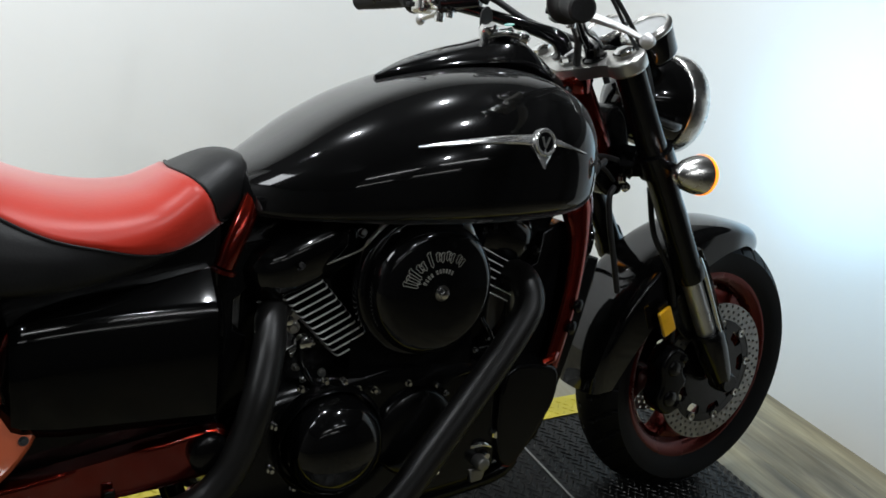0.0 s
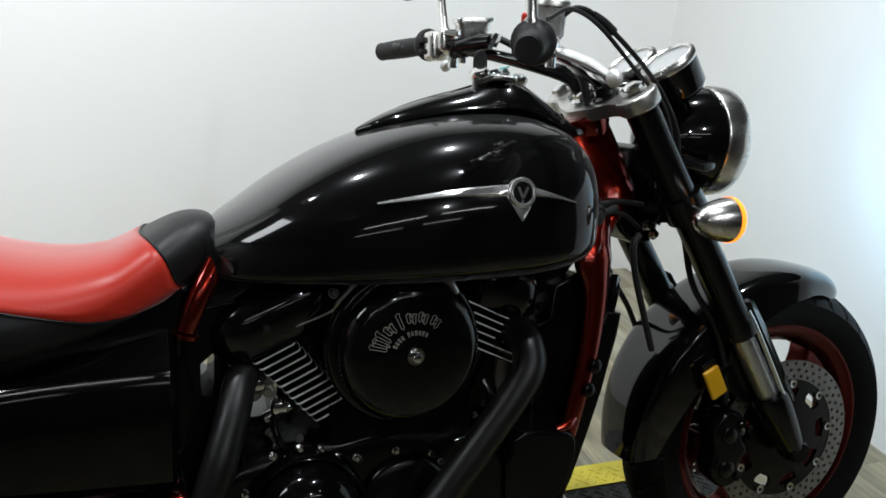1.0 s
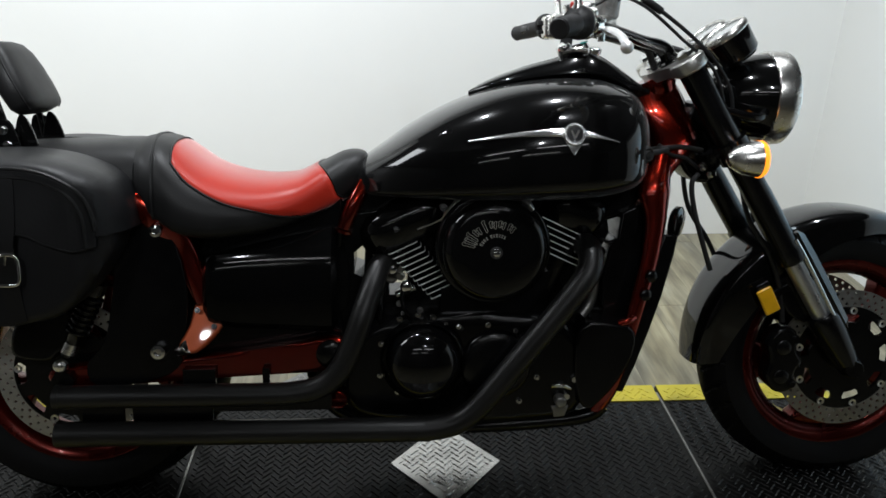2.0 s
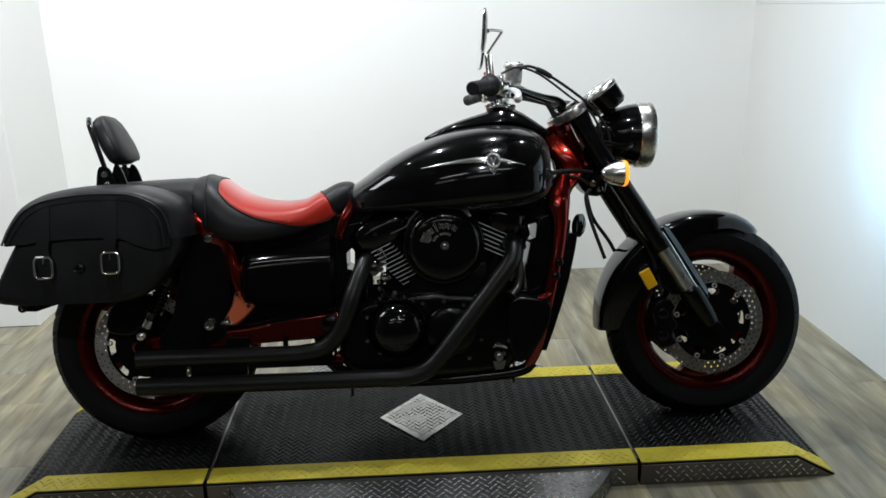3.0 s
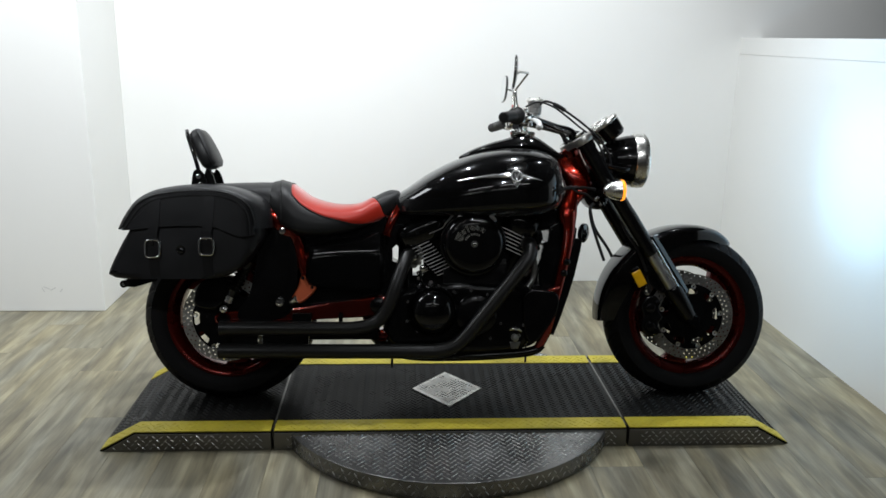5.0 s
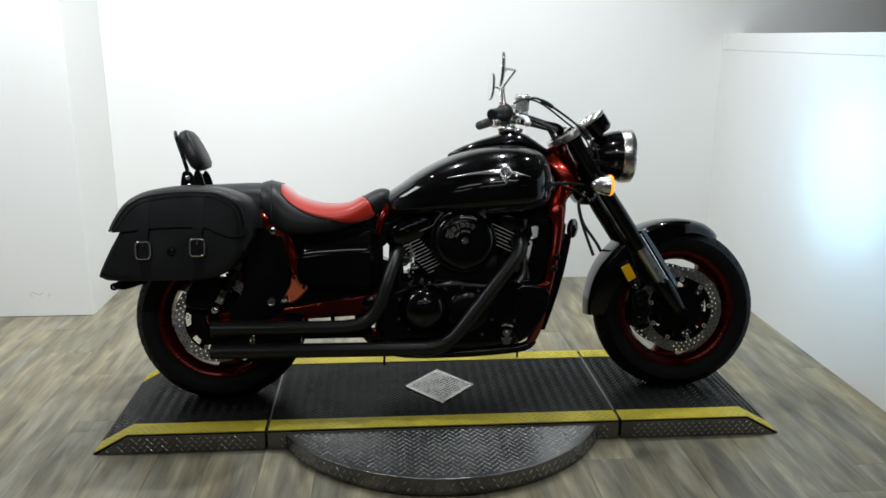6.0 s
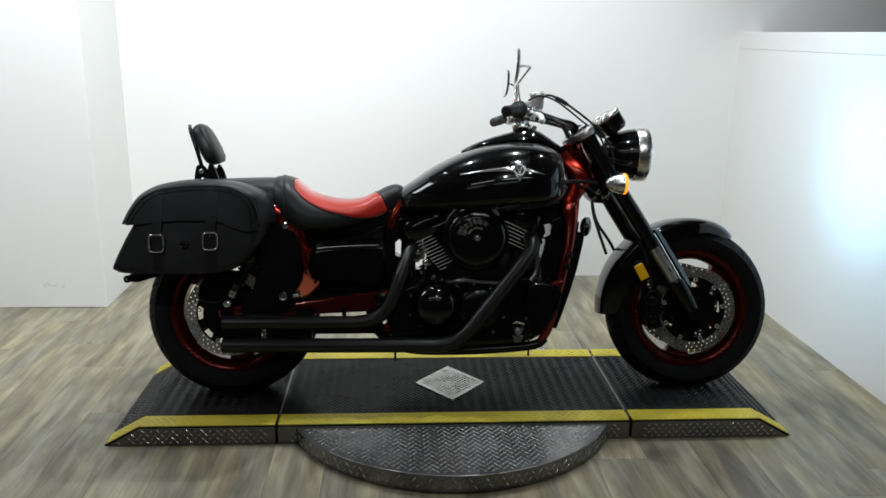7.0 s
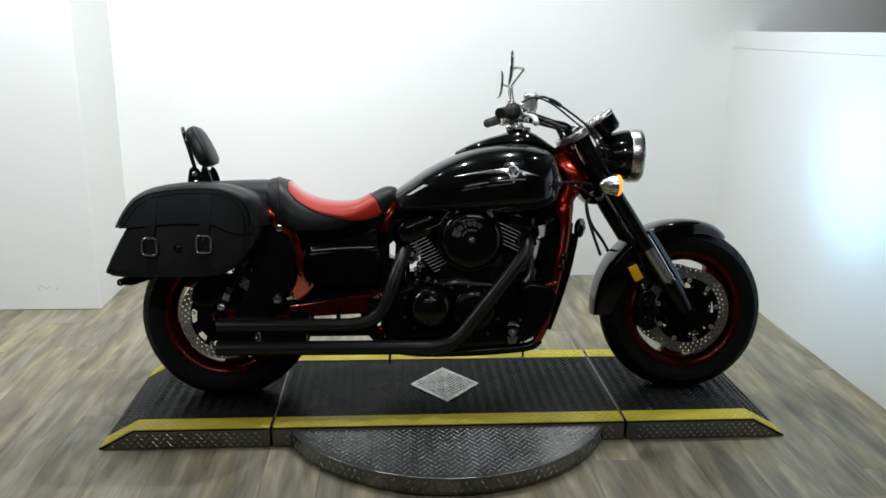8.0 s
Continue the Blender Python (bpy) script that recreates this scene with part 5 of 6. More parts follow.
def wrap(bm, s):
    """Turns the bag's front edge in towards the wheel."""
    for x in (-0.775, -0.76, -0.745, -0.73, -0.715, -0.70):
        bmesh.ops.bisect_plane(bm, geom=bm.verts[:] + bm.edges[:] + bm.faces[:], plane_co=(x, 0, 0), plane_no=(1, 0, 0))
    for v in bm.verts:
        v.co.y -= s * 0.055 * (max(0.0, v.co.x + 0.775) / 0.085) ** 1.6 * max(0.0, min(1.0, (abs(v.co.y) - 0.14) / 0.16))


def saddlebag(s):
    y_in, y_out = s * 0.140, s * 0.300
    bm = bmesh.new()
    slab(bm, smooth2(BAG_BODY, 3), y_in, y_out - s * 0.012, 0.022, 3)
    wrap(bm, s)
    bag = part("saddlebag", bm, M_BAG, bike, "black leather saddlebag with two buckled straps")
    bm = bmesh.new()
    top = [(p.x, p.y) for p in spline([(x, z, 0) for x, z in LID_TOP], 4)]
    low = [(p.x, p.y) for p in spline([(x, z, 0) for x, z in LID_LOW], 4)]
    slab(bm, top + low, y_out - s * 0.020, y_out, 0.005, 2)
    # the lid's rounded shoulder from the outer face back over the top
    rings = []
    for k in range(9):
        a = math.pi / 2 * k / 8
        off_y, off_n = 0.075 * (1 - math.cos(a)), 0.024 * math.sin(a)
        ring_a = []
        for (x, z) in top:
            d = Vector((x + 0.95, z - 0.62)).normalized()
            fore = max(0.0, min(1.0, (x + 0.82) / 0.08))
            q = Vector((x + d.x * off_n + 0.020 * fore * math.sin(a), 0, z + d.y * off_n))
            ring_a.append(Vector((q.x, y_out - s * off_y, q.z)))
        rings.append(ring_a)
    inner = [Vector((p.x + 0.006 * max(0.0, min(1.0, (p.x + 0.82) / 0.08)), y_in - s * 0.01, p.z)) for p in rings[-1]]
    rings.append(inner)
    skin(bm, rings, closed=False, caps=False)
    wrap(bm, s)
    part("bag_lid", bm, M_BAG, bag, "overhanging leather lid with a wavy edge")
    bm = bmesh.new()
    tube(bm, [(x, y_out + s * 0.0005, z) for x, z in top[1:-1]], 0.0035, 6, 1)
    tube(bm, [(x, y_out + s * 0.0012, z) for x, z in ((-0.746, 0.622), (-0.750, 0.68), (-0.766, 0.717), (-0.797, 0.739), (-0.845, 0.754), (-0.945, 0.757), (-1.033, 0.747), (-1.074, 0.735), (-1.108, 0.713), (-1.138, 0.675), (-1.158, 0.642))], 0.0034, 6, 4)
    tube(bm, [(x, y_out - s * 0.001, z + 0.002) for x, z in low[1:-1]], 0.0022, 6, 1)
    wrap(bm, s)
    part("lid_piping", bm, M_LEATHER, bag, "raised leather piping")
    for cx, sz in ((-1.068, 0.5765), (-0.889, 0.584)):
        bm = bmesh.new()
        rings = []
        for dx, z, off in ((-0.022, 0.762 if cx > -1 else 0.748, 0.0012), (-0.022, 0.735, 0.003), (-0.012, 0.66, 0.0035), (0.0, 0.632, 0.003), (0.0, 0.60, 0.001), (-0.003, 0.52, -0.009), (-0.010, 0.482, -0.012)):
            x0 = cx - 0.5 * dx
            rings.append([Vector((x0 - 0.017, y_out + s * (off - 0.004), z)), Vector((x0 + 0.017, y_out + s * (off - 0.004), z)), Vector((x0 + 0.017, y_out + s * off, z)), Vector((x0 - 0.017, y_out + s * off, z))])
        skin(bm, rings)
        part("strap", bm, M_BAG, bag, "black leather strap")
        bm = bmesh.new()
        frame_pts = []
        for j in range(28):
            a = 2 * math.pi * j / 28
            frame_pts.append(Vector((cx + 0.024 * math.copysign(abs(math.cos(a)) ** 0.45, math.cos(a)), y_out + s * 0.004, sz + 0.029 * math.copysign(abs(math.sin(a)) ** 0.45, math.sin(a)))))
        tube(bm, frame_pts + [frame_pts[0]], 0.0032, 8, 1)
        tube(bm, [(cx + 0.002, y_out + s * 0.005, sz + 0.028), (cx, y_out + s * 0.007, sz + 0.010)], 0.0025, 6, 1)
        part("buckle", bm, M_CHROME, bag, "chrome roller buckle")
    bm = bmesh.new()
    lathe(bm, [(0, 0.004), (0.006, 0.005), (0.010, 0.003), (0.014, 0.005), (0.016, 0.0), (0, -0.012)], (-0.978, y_out - s * 0.010, 0.571), (0, s, 0), 20)
    part("concho", bm, M_PAINT, bag, "small round black stud")


for s in (-1, 1):
    saddlebag(s)

# number plate hanger below the bag
bm = bmesh.new()
slab(bm, [(-1.250, 0.440), (-1.205, 0.462), (-1.10, 0.475), (-1.08, 0.455), (-1.16, 0.432), (-1.205, 0.418), (-1.242, 0.420)], -0.07, -0.05, 0.003)
lathe(bm, [(0.006, -0.007), (0.014, -0.007), (0.014, 0.007), (0.006, 0.007)], (-1.245, -0.06, 0.430), (0, 1, 0), 16, True)
box(bm, (-1.16, 0, 0.448), (0.03, 0.14, 0.012), None, 0.003)
box(bm, (-1.10, 0, 0.47), (0.10, 0.02, 0.03), None, 0.003)
part("plate_hanger", bm, M_BLACKMETAL, bike, "black rear bracket")

# ---- frame ----
bm = bmesh.new()
HEAD_LOW, HEAD_UP = Vector((0.505, 0, 0.765)), Vector((0.398, 0, 0.945))
lathe(bm, [(0, 0), (0.036, 0), (0.041, 0.006), (0.041, 0.024), (0.034, 0.034), (0.034, 0.165), (0.042, 0.178), (0.042, 0.200), (0.036, 0.208), (0, 0.208)], HEAD_LOW, HEAD_UP - HEAD_LOW, 32)
rings = []
for a, b, w in (((0.350, 0.905), (0.450, 0.928), 0.030), ((0.352, 0.880), (0.470, 0.885), 0.044), ((0.366, 0.850), (0.488, 0.848), 0.054), ((0.388, 0.818), (0.500, 0.815), 0.058), ((0.398, 0.790), (0.502, 0.790), 0.058), ((0.392, 0.765), (0.470, 0.762), 0.064), ((0.380, 0.735), (0.446, 0.738), 0.074), ((0.366, 0.712), (0.432, 0.712), 0.080)):
    c, hx = ((a[0] + b[0]) / 2, (a[1] + b[1]) / 2), (b[0] - a[0]) / 2
    lift = (b[1] - a[1]) / 2
    rings.append([Vector((c[0] + hx * math.copysign(abs(math.cos(t)) ** 0.6, math.cos(t)), w * math.copysign(abs(math.sin(t)) ** 0.6, math.sin(t)), c[1] + lift * math.cos(t))) for t in [2 * math.pi * j / 32 for j in range(32)]])
skin(bm, rings)
frame_ob = part("frame", bm, M_RED, bike, "candy red steel frame neck")
for s in (-1, 1):
    bm = bmesh.new()
    tube(bm, [(0.412, s * 0.062, 0.790), (0.399, s * 0.074, 0.735), (0.390, s * 0.086, 0.695), (0.393, s * 0.098, 0.640), (0.384, s * 0.108, 0.565), (0.370, s * 0.114, 0.500), (0.346, s * 0.114, 0.393), (0.316, s * 0.104, 0.265), (0.284, s * 0.092, 0.190)], [0.020, 0.030, 0.036, 0.024, 0.0200, 0.0190, 0.0175, 0.0185, 0.0165], 16, 6, 0.62)
    part("down_tube", bm, M_RED, frame_ob, "candy red down tube")
    bm = bmesh.new()
    tube(bm, [(0.300, s * 0.086, 0.205), (0.272, s * 0.086, 0.182), (0.20, s * 0.086, 0.170), (0.0, s * 0.086, 0.160), (-0.22, s * 0.090, 0.170), (-0.33, s * 0.092, 0.24), (-0.36, s * 0.095, 0.34)], 0.018, 12, 6)
    part("cradle_tube", bm, M_BLACKMETAL, frame_ob, "black lower cradle tube")
    for x, z in ((0.377, 0.520), (0.367, 0.478)):
        bm = bmesh.new()
        lathe(bm, [(0, 0), (0.013, 0), (0.013, 0.006), (0.009, 0.009), (0, 0.009)], (x + 0.003, s * 0.131, z), (0.2, s, 0), 16)
        part("tube_bolt", bm, M_BLACKMETAL, frame_ob)
    bm = bmesh.new()
    tube(bm, [(-0.232, s * 0.075, 0.725), (-0.255, s * 0.095, 0.685), (-0.272, s * 0.100, 0.650), (-0.283, s * 0.100, 0.622)], [0.015, 0.016, 0.016, 0.015], 12, 5, 0.8)
    lathe(bm, [(0, 0), (0.019, 0), (0.019, 0.006), (0, 0.006)], (-0.282, s * 0.100, 0.619), (-0.3, 0, -1), 14)
    part("seat_strut", bm, M_RED, frame_ob, "candy red strut")
    bm = bmesh.new()
    tube(bm, [(-0.86, s * 0.112, 0.70), (-0.76, s * 0.135, 0.700), (-0.69, s * 0.152, 0.676), (-0.642, s * 0.150, 0.640), (-0.612, s * 0.138, 0.585), (-0.588, s * 0.142, 0.525), (-0.572, s * 0.145, 0.475)], [0.014, 0.020, 0.029, 0.030, 0.027, 0.023, 0.018], 14, 5, 0.5)
    part("rear_rail", bm, M_RED, frame_ob, "candy red rear rail")
    bm = bmesh.new()
    slab(bm, smooth2([(-0.590, 0.474), (-0.560, 0.472), (-0.532, 0.436), (-0.552, 0.398), (-0.588, 0.368), (-0.622, 0.378), (-0.602, 0.425)], 3), s * 0.138, s * 0.158, 0.006)
    centre = Vector((-0.575, s * 0.148, 0.43))
    bmesh.ops.rotate(bm, cent=centre, matrix=Matrix.Rotation(radians(s * 26), 3, "X"), verts=bm.verts)
    part("pivot_plate", bm, M_ORANGE, frame_ob, "orange-red pivot plate")
    bolts(frame_ob, "plate_bolt", [(-0.583, s * 0.160, 0.462), (-0.549, s * 0.165, 0.428)], (0, s, 0.45), 0.0045, 0.006, M_BLACKMETAL)
# swingarm
for s in (-1, 1):
    bm = bmesh.new()
    slab(bm, smooth2([(-0.30, 0.395), (-0.275, 0.365), (-0.30, 0.324), (-0.40, 0.317), (-0.58, 0.308), (-0.80, 0.294), (-0.885, 0.290), (-0.895, 0.330), (-0.80, 0.342), (-0.62, 0.352), (-0.42, 0.378)], 3), s * 0.118, s * 0.150, 0.009)
    arm = part("swingarm", bm, M_RED, bike, "candy red swingarm")
    bm = bmesh.new()
    lathe(bm, [(0, 0), (0.030, 0), (0.030, 0.012), (0.022, 0.018), (0, 0.018)], (-0.312, s * 0.150, 0.362), (0, s, 0), 24)
    part("pivot_cap", bm, M_BLACKMETAL, arm)
    bm = bmesh.new()
    lathe(bm, [(0, 0), (0.024, 0), (0.024, 0.014), (0, 0.014)], (RW.x, s * 0.150, 0.312), (0, s, 0), 6)
    part("axle_nut", bm, M_BLACKMETAL, arm)
# rear subframe cover, bolts and shock
for s in (-1, 1):
    bm = bmesh.new()
    slab(bm, smooth2([(-0.655, 0.645), (-0.62, 0.60), (-0.602, 0.50), (-0.612, 0.40), (-0.63, 0.335), (-0.70, 0.305), (-0.80, 0.300), (-0.815, 0.345), (-0.775, 0.40), (-0.752, 0.50), (-0.735, 0.60), (-0.69, 0.65)], 3), s * 0.150, s * 0.158, 0.003)
    cover = part("bag_bracket", bm, M_BLACKMETAL, bike, "black bag support plate")
    for x, z, r in ((-0.653, 0.632, 0.014), (-0.664, 0.377, 0.017)):
        bm = bmesh.new()
        lathe(bm, [(0, -0.004), (r, 0), (r, 0.012), (r * 0.85, 0.020), (r * 0.5, 0.021), (r * 0.45, 0.014), (0, 0.014)], (x, s * 0.157, z), (0, s, 0), 24)
        part("dome_bolt", bm, M_CHROME, cover, "domed chrome bolt")
    bm = bmesh.new()
    cyl(bm, (-0.624, s * 0.155, 0.372), (-0.600, s * 0.176, 0.390), 0.015, 18, 0.002)
    part("peg_mount", bm, M_CHROME, cover, "chrome footrest mount")
    if s < 0:
        bm = bmesh.new()
        slab(bm, smooth2([(-0.972, 0.36), (-0.966, 0.42), (-0.93, 0.456), (-0.885, 0.464), (-0.838, 0.456), (-0.825, 0.40), (-0.87, 0.37), (-0.905, 0.345)], 3), s * 0.085, s * 0.140, 0.01)
        part("rear_caliper", bm, M_BLACKMETAL, bike, "black rear brake caliper")
    a, b = Vector((-0.775, s * 0.165, 0.525)), Vector((-0.860, s * 0.165, 0.352))
    ax = (b - a).normalized()
    bm = bmesh.new()
    n = (b - a).length
    prof = [(0, 0), (0.020, 0), (0.022, 0.02)]
    for k in range(7):
        u = 0.03 + 0.013 * k
        prof += [(0.018, u), (0.024, u + 0.004), (0.024, u + 0.007), (0.018, u + 0.011)]
    prof += [(0.014, n * 0.72), (0.012, n - 0.02), (0, n - 0.02)]
    lathe(bm, prof, a, ax, 24)
    shock = part("shock_absorber", bm, M_PAINT, bike, "black ribbed rear shock absorber")
    bm = bmesh.new()
    lathe(bm, [(0, n * 0.74), (0.014, n * 0.74), (0.015, n * 0.86), (0, n * 0.86)], a, ax, 20)
    lathe(bm, [(0, 0), (0.014, 0), (0.014, 0.010), (0.009, 0.015), (0, 0.015)], b + Vector((0, s * 0.008, 0)), (0, s, 0), 18)
    part("shock_end", bm, M_SATIN, shock, "chrome shock end")

# side covers: flat flank, wedge-shaped upper facet that widens to the front
for s in (-1, 1):
    bm = bmesh.new()
    rings = []
    for k in range(25):
        u = k / 24
        x = -0.574 + 0.278 * u
        end = min(1, u / 0.07, (1 - u) / 0.05)
        inset = 0.016 * (1 - end) ** 2
        top = 0.572 + 0.058 * u ** 0.9 - inset
        fold = top - 0.004 - 0.040 * u ** 1.3
        low = 0.420 + 0.030 * max(0, 0.25 - u) - 0.014 * u + inset
        out, rim = 0.166 - inset, 0.150 - 0.040 * u ** 1.2 - inset
        rings.append([Vector((x, s * y, z)) for y, z in ((0.070, top), (rim, top), (rim + 0.004, top - 0.002), (out - 0.014, fold + 0.003), (out - 0.010, fold - 0.004), (out - 0.004, fold - 0.022), (out, fold - 0.045), (out + 0.002, (fold + low) / 2), (out, low + 0.02), (out - 0.012, low + 0.004), (out - 0.03, low), (0.070, low))])
    skin(bm, rings)
    cov = part("side_cover", bm, M_COVER, bike, "glossy black side cover with an angled upper facet", sharp=28)
    bm = bmesh.new()
    slab(bm, [(-0.300, 0.66), (-0.285, 0.60), (-0.27, 0.52), (-0.275, 0.45), (-0.305, 0.42), (-0.32, 0.50), (-0.32, 0.62)], s * 0.05, s * 0.092, 0.006)
    part("battery_box", bm, M_BLACKMETAL, bike, "")

bm = bmesh.new()
slab(bm, [(-0.60, 0.46), (-0.30, 0.46), (-0.28, 0.36), (-0.36, 0.365), (-0.60, 0.345)], -0.112, 0.112, 0.008)
part("mud_flap", bm, M_BLACKMETAL, bike, "black panel over the swingarm")

# ---- engine ----
bm = bmesh.new()
slab(bm, smooth2([(-0.29, 0.24), (-0.285, 0.35), (-0.24, 0.41), (-0.12, 0.435), (0.14, 0.435), (0.22, 0.40), (0.255, 0.33), (0.245, 0.22), (0.16, 0.178), (-0.20, 0.182)], 4), -0.125, 0.125, 0.03, 3)
engine = part("engine", bm, M_BLACKMETAL, bike, "black V-twin engine crankcase")
bm = bmesh.new()
lathe(bm, [(0.078, 0), (0.078, 0.010), (0.072, 0.018), (0.050, 0.022), (0, 0.023)], (0.045, -0.122, 0.322), (0, -1, 0), 48)
part("generator_cover", bm, M_BLACKMETAL, engine, "black round engine cover")
bm = bmesh.new()
lathe(bm, [(0.092, 0), (0.092, 0.020), (0.086, 0.026)], (-0.115, -0.122, 0.338), (0, -1, 0), 48)
lathe(bm, [(0.080, 0.020), (0.078, 0.045), (0.070, 0.062), (0.052, 0.074), (0.028, 0.080), (0, 0.082)], (-0.115, -0.122, 0.338), (0, -1, 0), 48)
part("clutch_cover", bm, M_PAINT, engine, "glossy black domed clutch cover")
bolts(engine, "bolt", [(x, -0.126, z) for x, z in ((-0.165, 0.428), (-0.125, 0.436), (-0.092, 0.430), (-0.066, 0.414), (-0.037, 0.409), (0.027, 0.412), (0.088, 0.398), (0.130, 0.352), (0.034, 0.357), (-0.205, 0.372), (-0.208, 0.300), (0.138, 0.290), (0.10, 0.235), (-0.17, 0.262))], (0, -1, 0), 0.0044, 0.010, M_CHROME)
bolts(engine, "bolt", [(x, -0.118, z) for x, z in ((0.222, 0.285), (0.236, 0.322), (0.206, 0.245), (0.252, 0.300))], (0, -1, 0), 0.0085, 0.016, M_CHROME)
# cylinders with machined fin edges
FIN = {}


def fin_plate(w, d, t, name, material):
    """Rounded cooling fin, lying in the local xy plane."""
    bm = bmesh.new()
    pts = []
    for j in range(24):
        a = 2 * math.pi * j / 24
        pts.append(Vector((w * math.copysign(abs(math.cos(a)) ** 0.14, math.cos(a)), d * math.copysign(abs(math.sin(a)) ** 0.14, math.sin(a)), 0)))
    skin(bm, [[p + Vector((0, 0, -t / 2)) for p in pts], [p + Vector((0, 0, t / 2)) for p in pts]])
    bmesh.ops.recalc_face_normals(bm, faces=bm.faces)
    me = bpy.data.meshes.new(name)
    bm.to_mesh(me)
    bm.free()
    me.materials.append(material)
    return me


for lean, base, count, low, drift, length in ((-25, Vector((-0.022, 0, 0.432)), 13, Vector((-0.068, 0, 0.478)), -0.046, 0.031), (25, Vector((0.126, 0, 0.436)), 6, Vector((0.170, 0, 0.562)), 0.004, 0.078)):
    turn = Matrix.Rotation(radians(lean), 4, "Y")
    axis = turn @ Vector((0, 0, 1))
    bm = bmesh.new()
    lathe(bm, [(0, -0.05), (0.066, -0.05), (0.066, 0.20), (0, 0.20)], base, axis, 32)
    barrel = part("cylinder", bm, M_BLACKMETAL, bike, "black finned cylinder with bright machined fin edges")
    for k in range(count):
        w = length + 0.004 * (k / count)
        key = round(w, 4)
        if key not in FIN:
            FIN[key] = (fin_plate(w, 0.104, 0.0055, "fin", M_BLACKMETAL), fin_plate(w + 0.0012, 0.1055, 0.0024, "fin_edge", M_FINEDGE))
        at = Matrix.Translation(low + axis * 0.0129 * k + turn @ Vector((drift * k / 12, 0, 0))) @ turn
        for kind, me in zip(("fin", "fin_edge"), FIN[key]):
            ob = new(kind, me)
            ob.parent = barrel
            ob.matrix_basis = at
    # head and rocker cover
    bm = bmesh.new()
    rings = []
    for u, w, d in ((0.190, 0.076, 0.100), (0.206, 0.084, 0.112), (0.238, 0.088, 0.118), (0.262, 0.084, 0.114), (0.280, 0.070, 0.100), (0.288, 0.040, 0.07)):
        w *= 1.28 if lean < 0 else 0.84
        c = base + axis * u + turn @ Vector((-0.034 if lean < 0 else -0.006, 0, 0))
        rings.append([c + turn @ Vector((w * math.copysign(abs(math.cos(a)) ** 0.55, math.cos(a)), d * math.copysign(abs(math.sin(a)) ** 0.55, math.sin(a)), 0)) for a in [2 * math.pi * j / 36 for j in range(36)]])
    skin(bm, rings)
    head = part("rocker_cover", bm, M_PAINT, barrel, "glossy black rocker cover", sharp=50)
    bolts(barrel, "cover_bolt", [base + axis * 0.236 + turn @ Vector((sx, -0.114, 0)) for sx in (-0.055, 0.055)], turn @ Vector((0, -1, 0.3)), 0.006, 0.009, M_BLACKMETAL)
# bright trim rods beside the air cleaner
bm = bmesh.new()
tube(bm, [(-0.150, -0.107, 0.612), (-0.081, -0.122, 0.642), (-0.066, -0.131, 0.661), (-0.034, -0.135, 0.698)], [0.002, 0.002, 0.0045, 0.0055], 8, 5)
part("trim_rod", bm, M_ALU, engine, "polished trim rod")
bm = bmesh.new()
tube(bm, [(0.082, -0.142, 0.697), (0.100, -0.148, 0.683), (0.112, -0.148, 0.668)], [0.0075, 0.008, 0.006], 8, 5)
part("trim_rod", bm, M_ALU, engine, "polished cover tab")
# air cleaner
AC = Vector((0.032, -0.118, 0.588))
bm = bmesh.new()
lathe(bm, [(0, 0), (0.118, 0), (0.122, 0.010), (0.122, 0.026), (0.114, 0.034), (0, 0.034)], AC, (0, -1, 0), 64)
air = part("air_cleaner", bm, M_PAINT, bike, "round glossy black air cleaner with grey print")
bm = bmesh.new()
lathe(bm, [(0, 0.034), (0.108, 0.034), (0.1095, 0.046), (0.1075, 0.058), (0.100, 0.068), (0.088, 0.0735), (0.060, 0.0755), (0.0, 0.0765)], AC, (0, -1, 0), 72)
part("air_cleaner_lid", bm, M_PAINT, air, "domed glossy black lid", sharp=40)
bm = bmesh.new()
lathe(bm, [(0, 0), (0.013, 0), (0.013, 0.003), (0, 0.003)], AC + Vector((0, -0.077, 0)), (0, -1, 0), 24)
bolt(bm, AC + Vector((0, -0.079, 0)), (0, -1, 0), 0.0085, 0.010)
part("lid_bolt", bm, M_CHROME, air, "chrome centre bolt")
bm = bmesh.new()
FACE_Y = AC.y - 0.0772


def on_lid(r, a):
    """A point just over the lid's face, on an arc round its centre."""
    return Vector((AC.x + r * math.cos(a), FACE_Y - 0.0002 + 0.0011 * max(0, (r - 0.06) / 0.02), AC.z + r * math.sin(a)))


def outline(bm, mid, r, shape, w=0.00055):
    """A closed thin line; the shape's points are (along the arc, outwards) in metres."""
    ring = [on_lid(r + v, radians(mid) - u / r) for u, v in shape]
    tube(bm, ring + [ring[0], ring[1]], w, 5, 1)


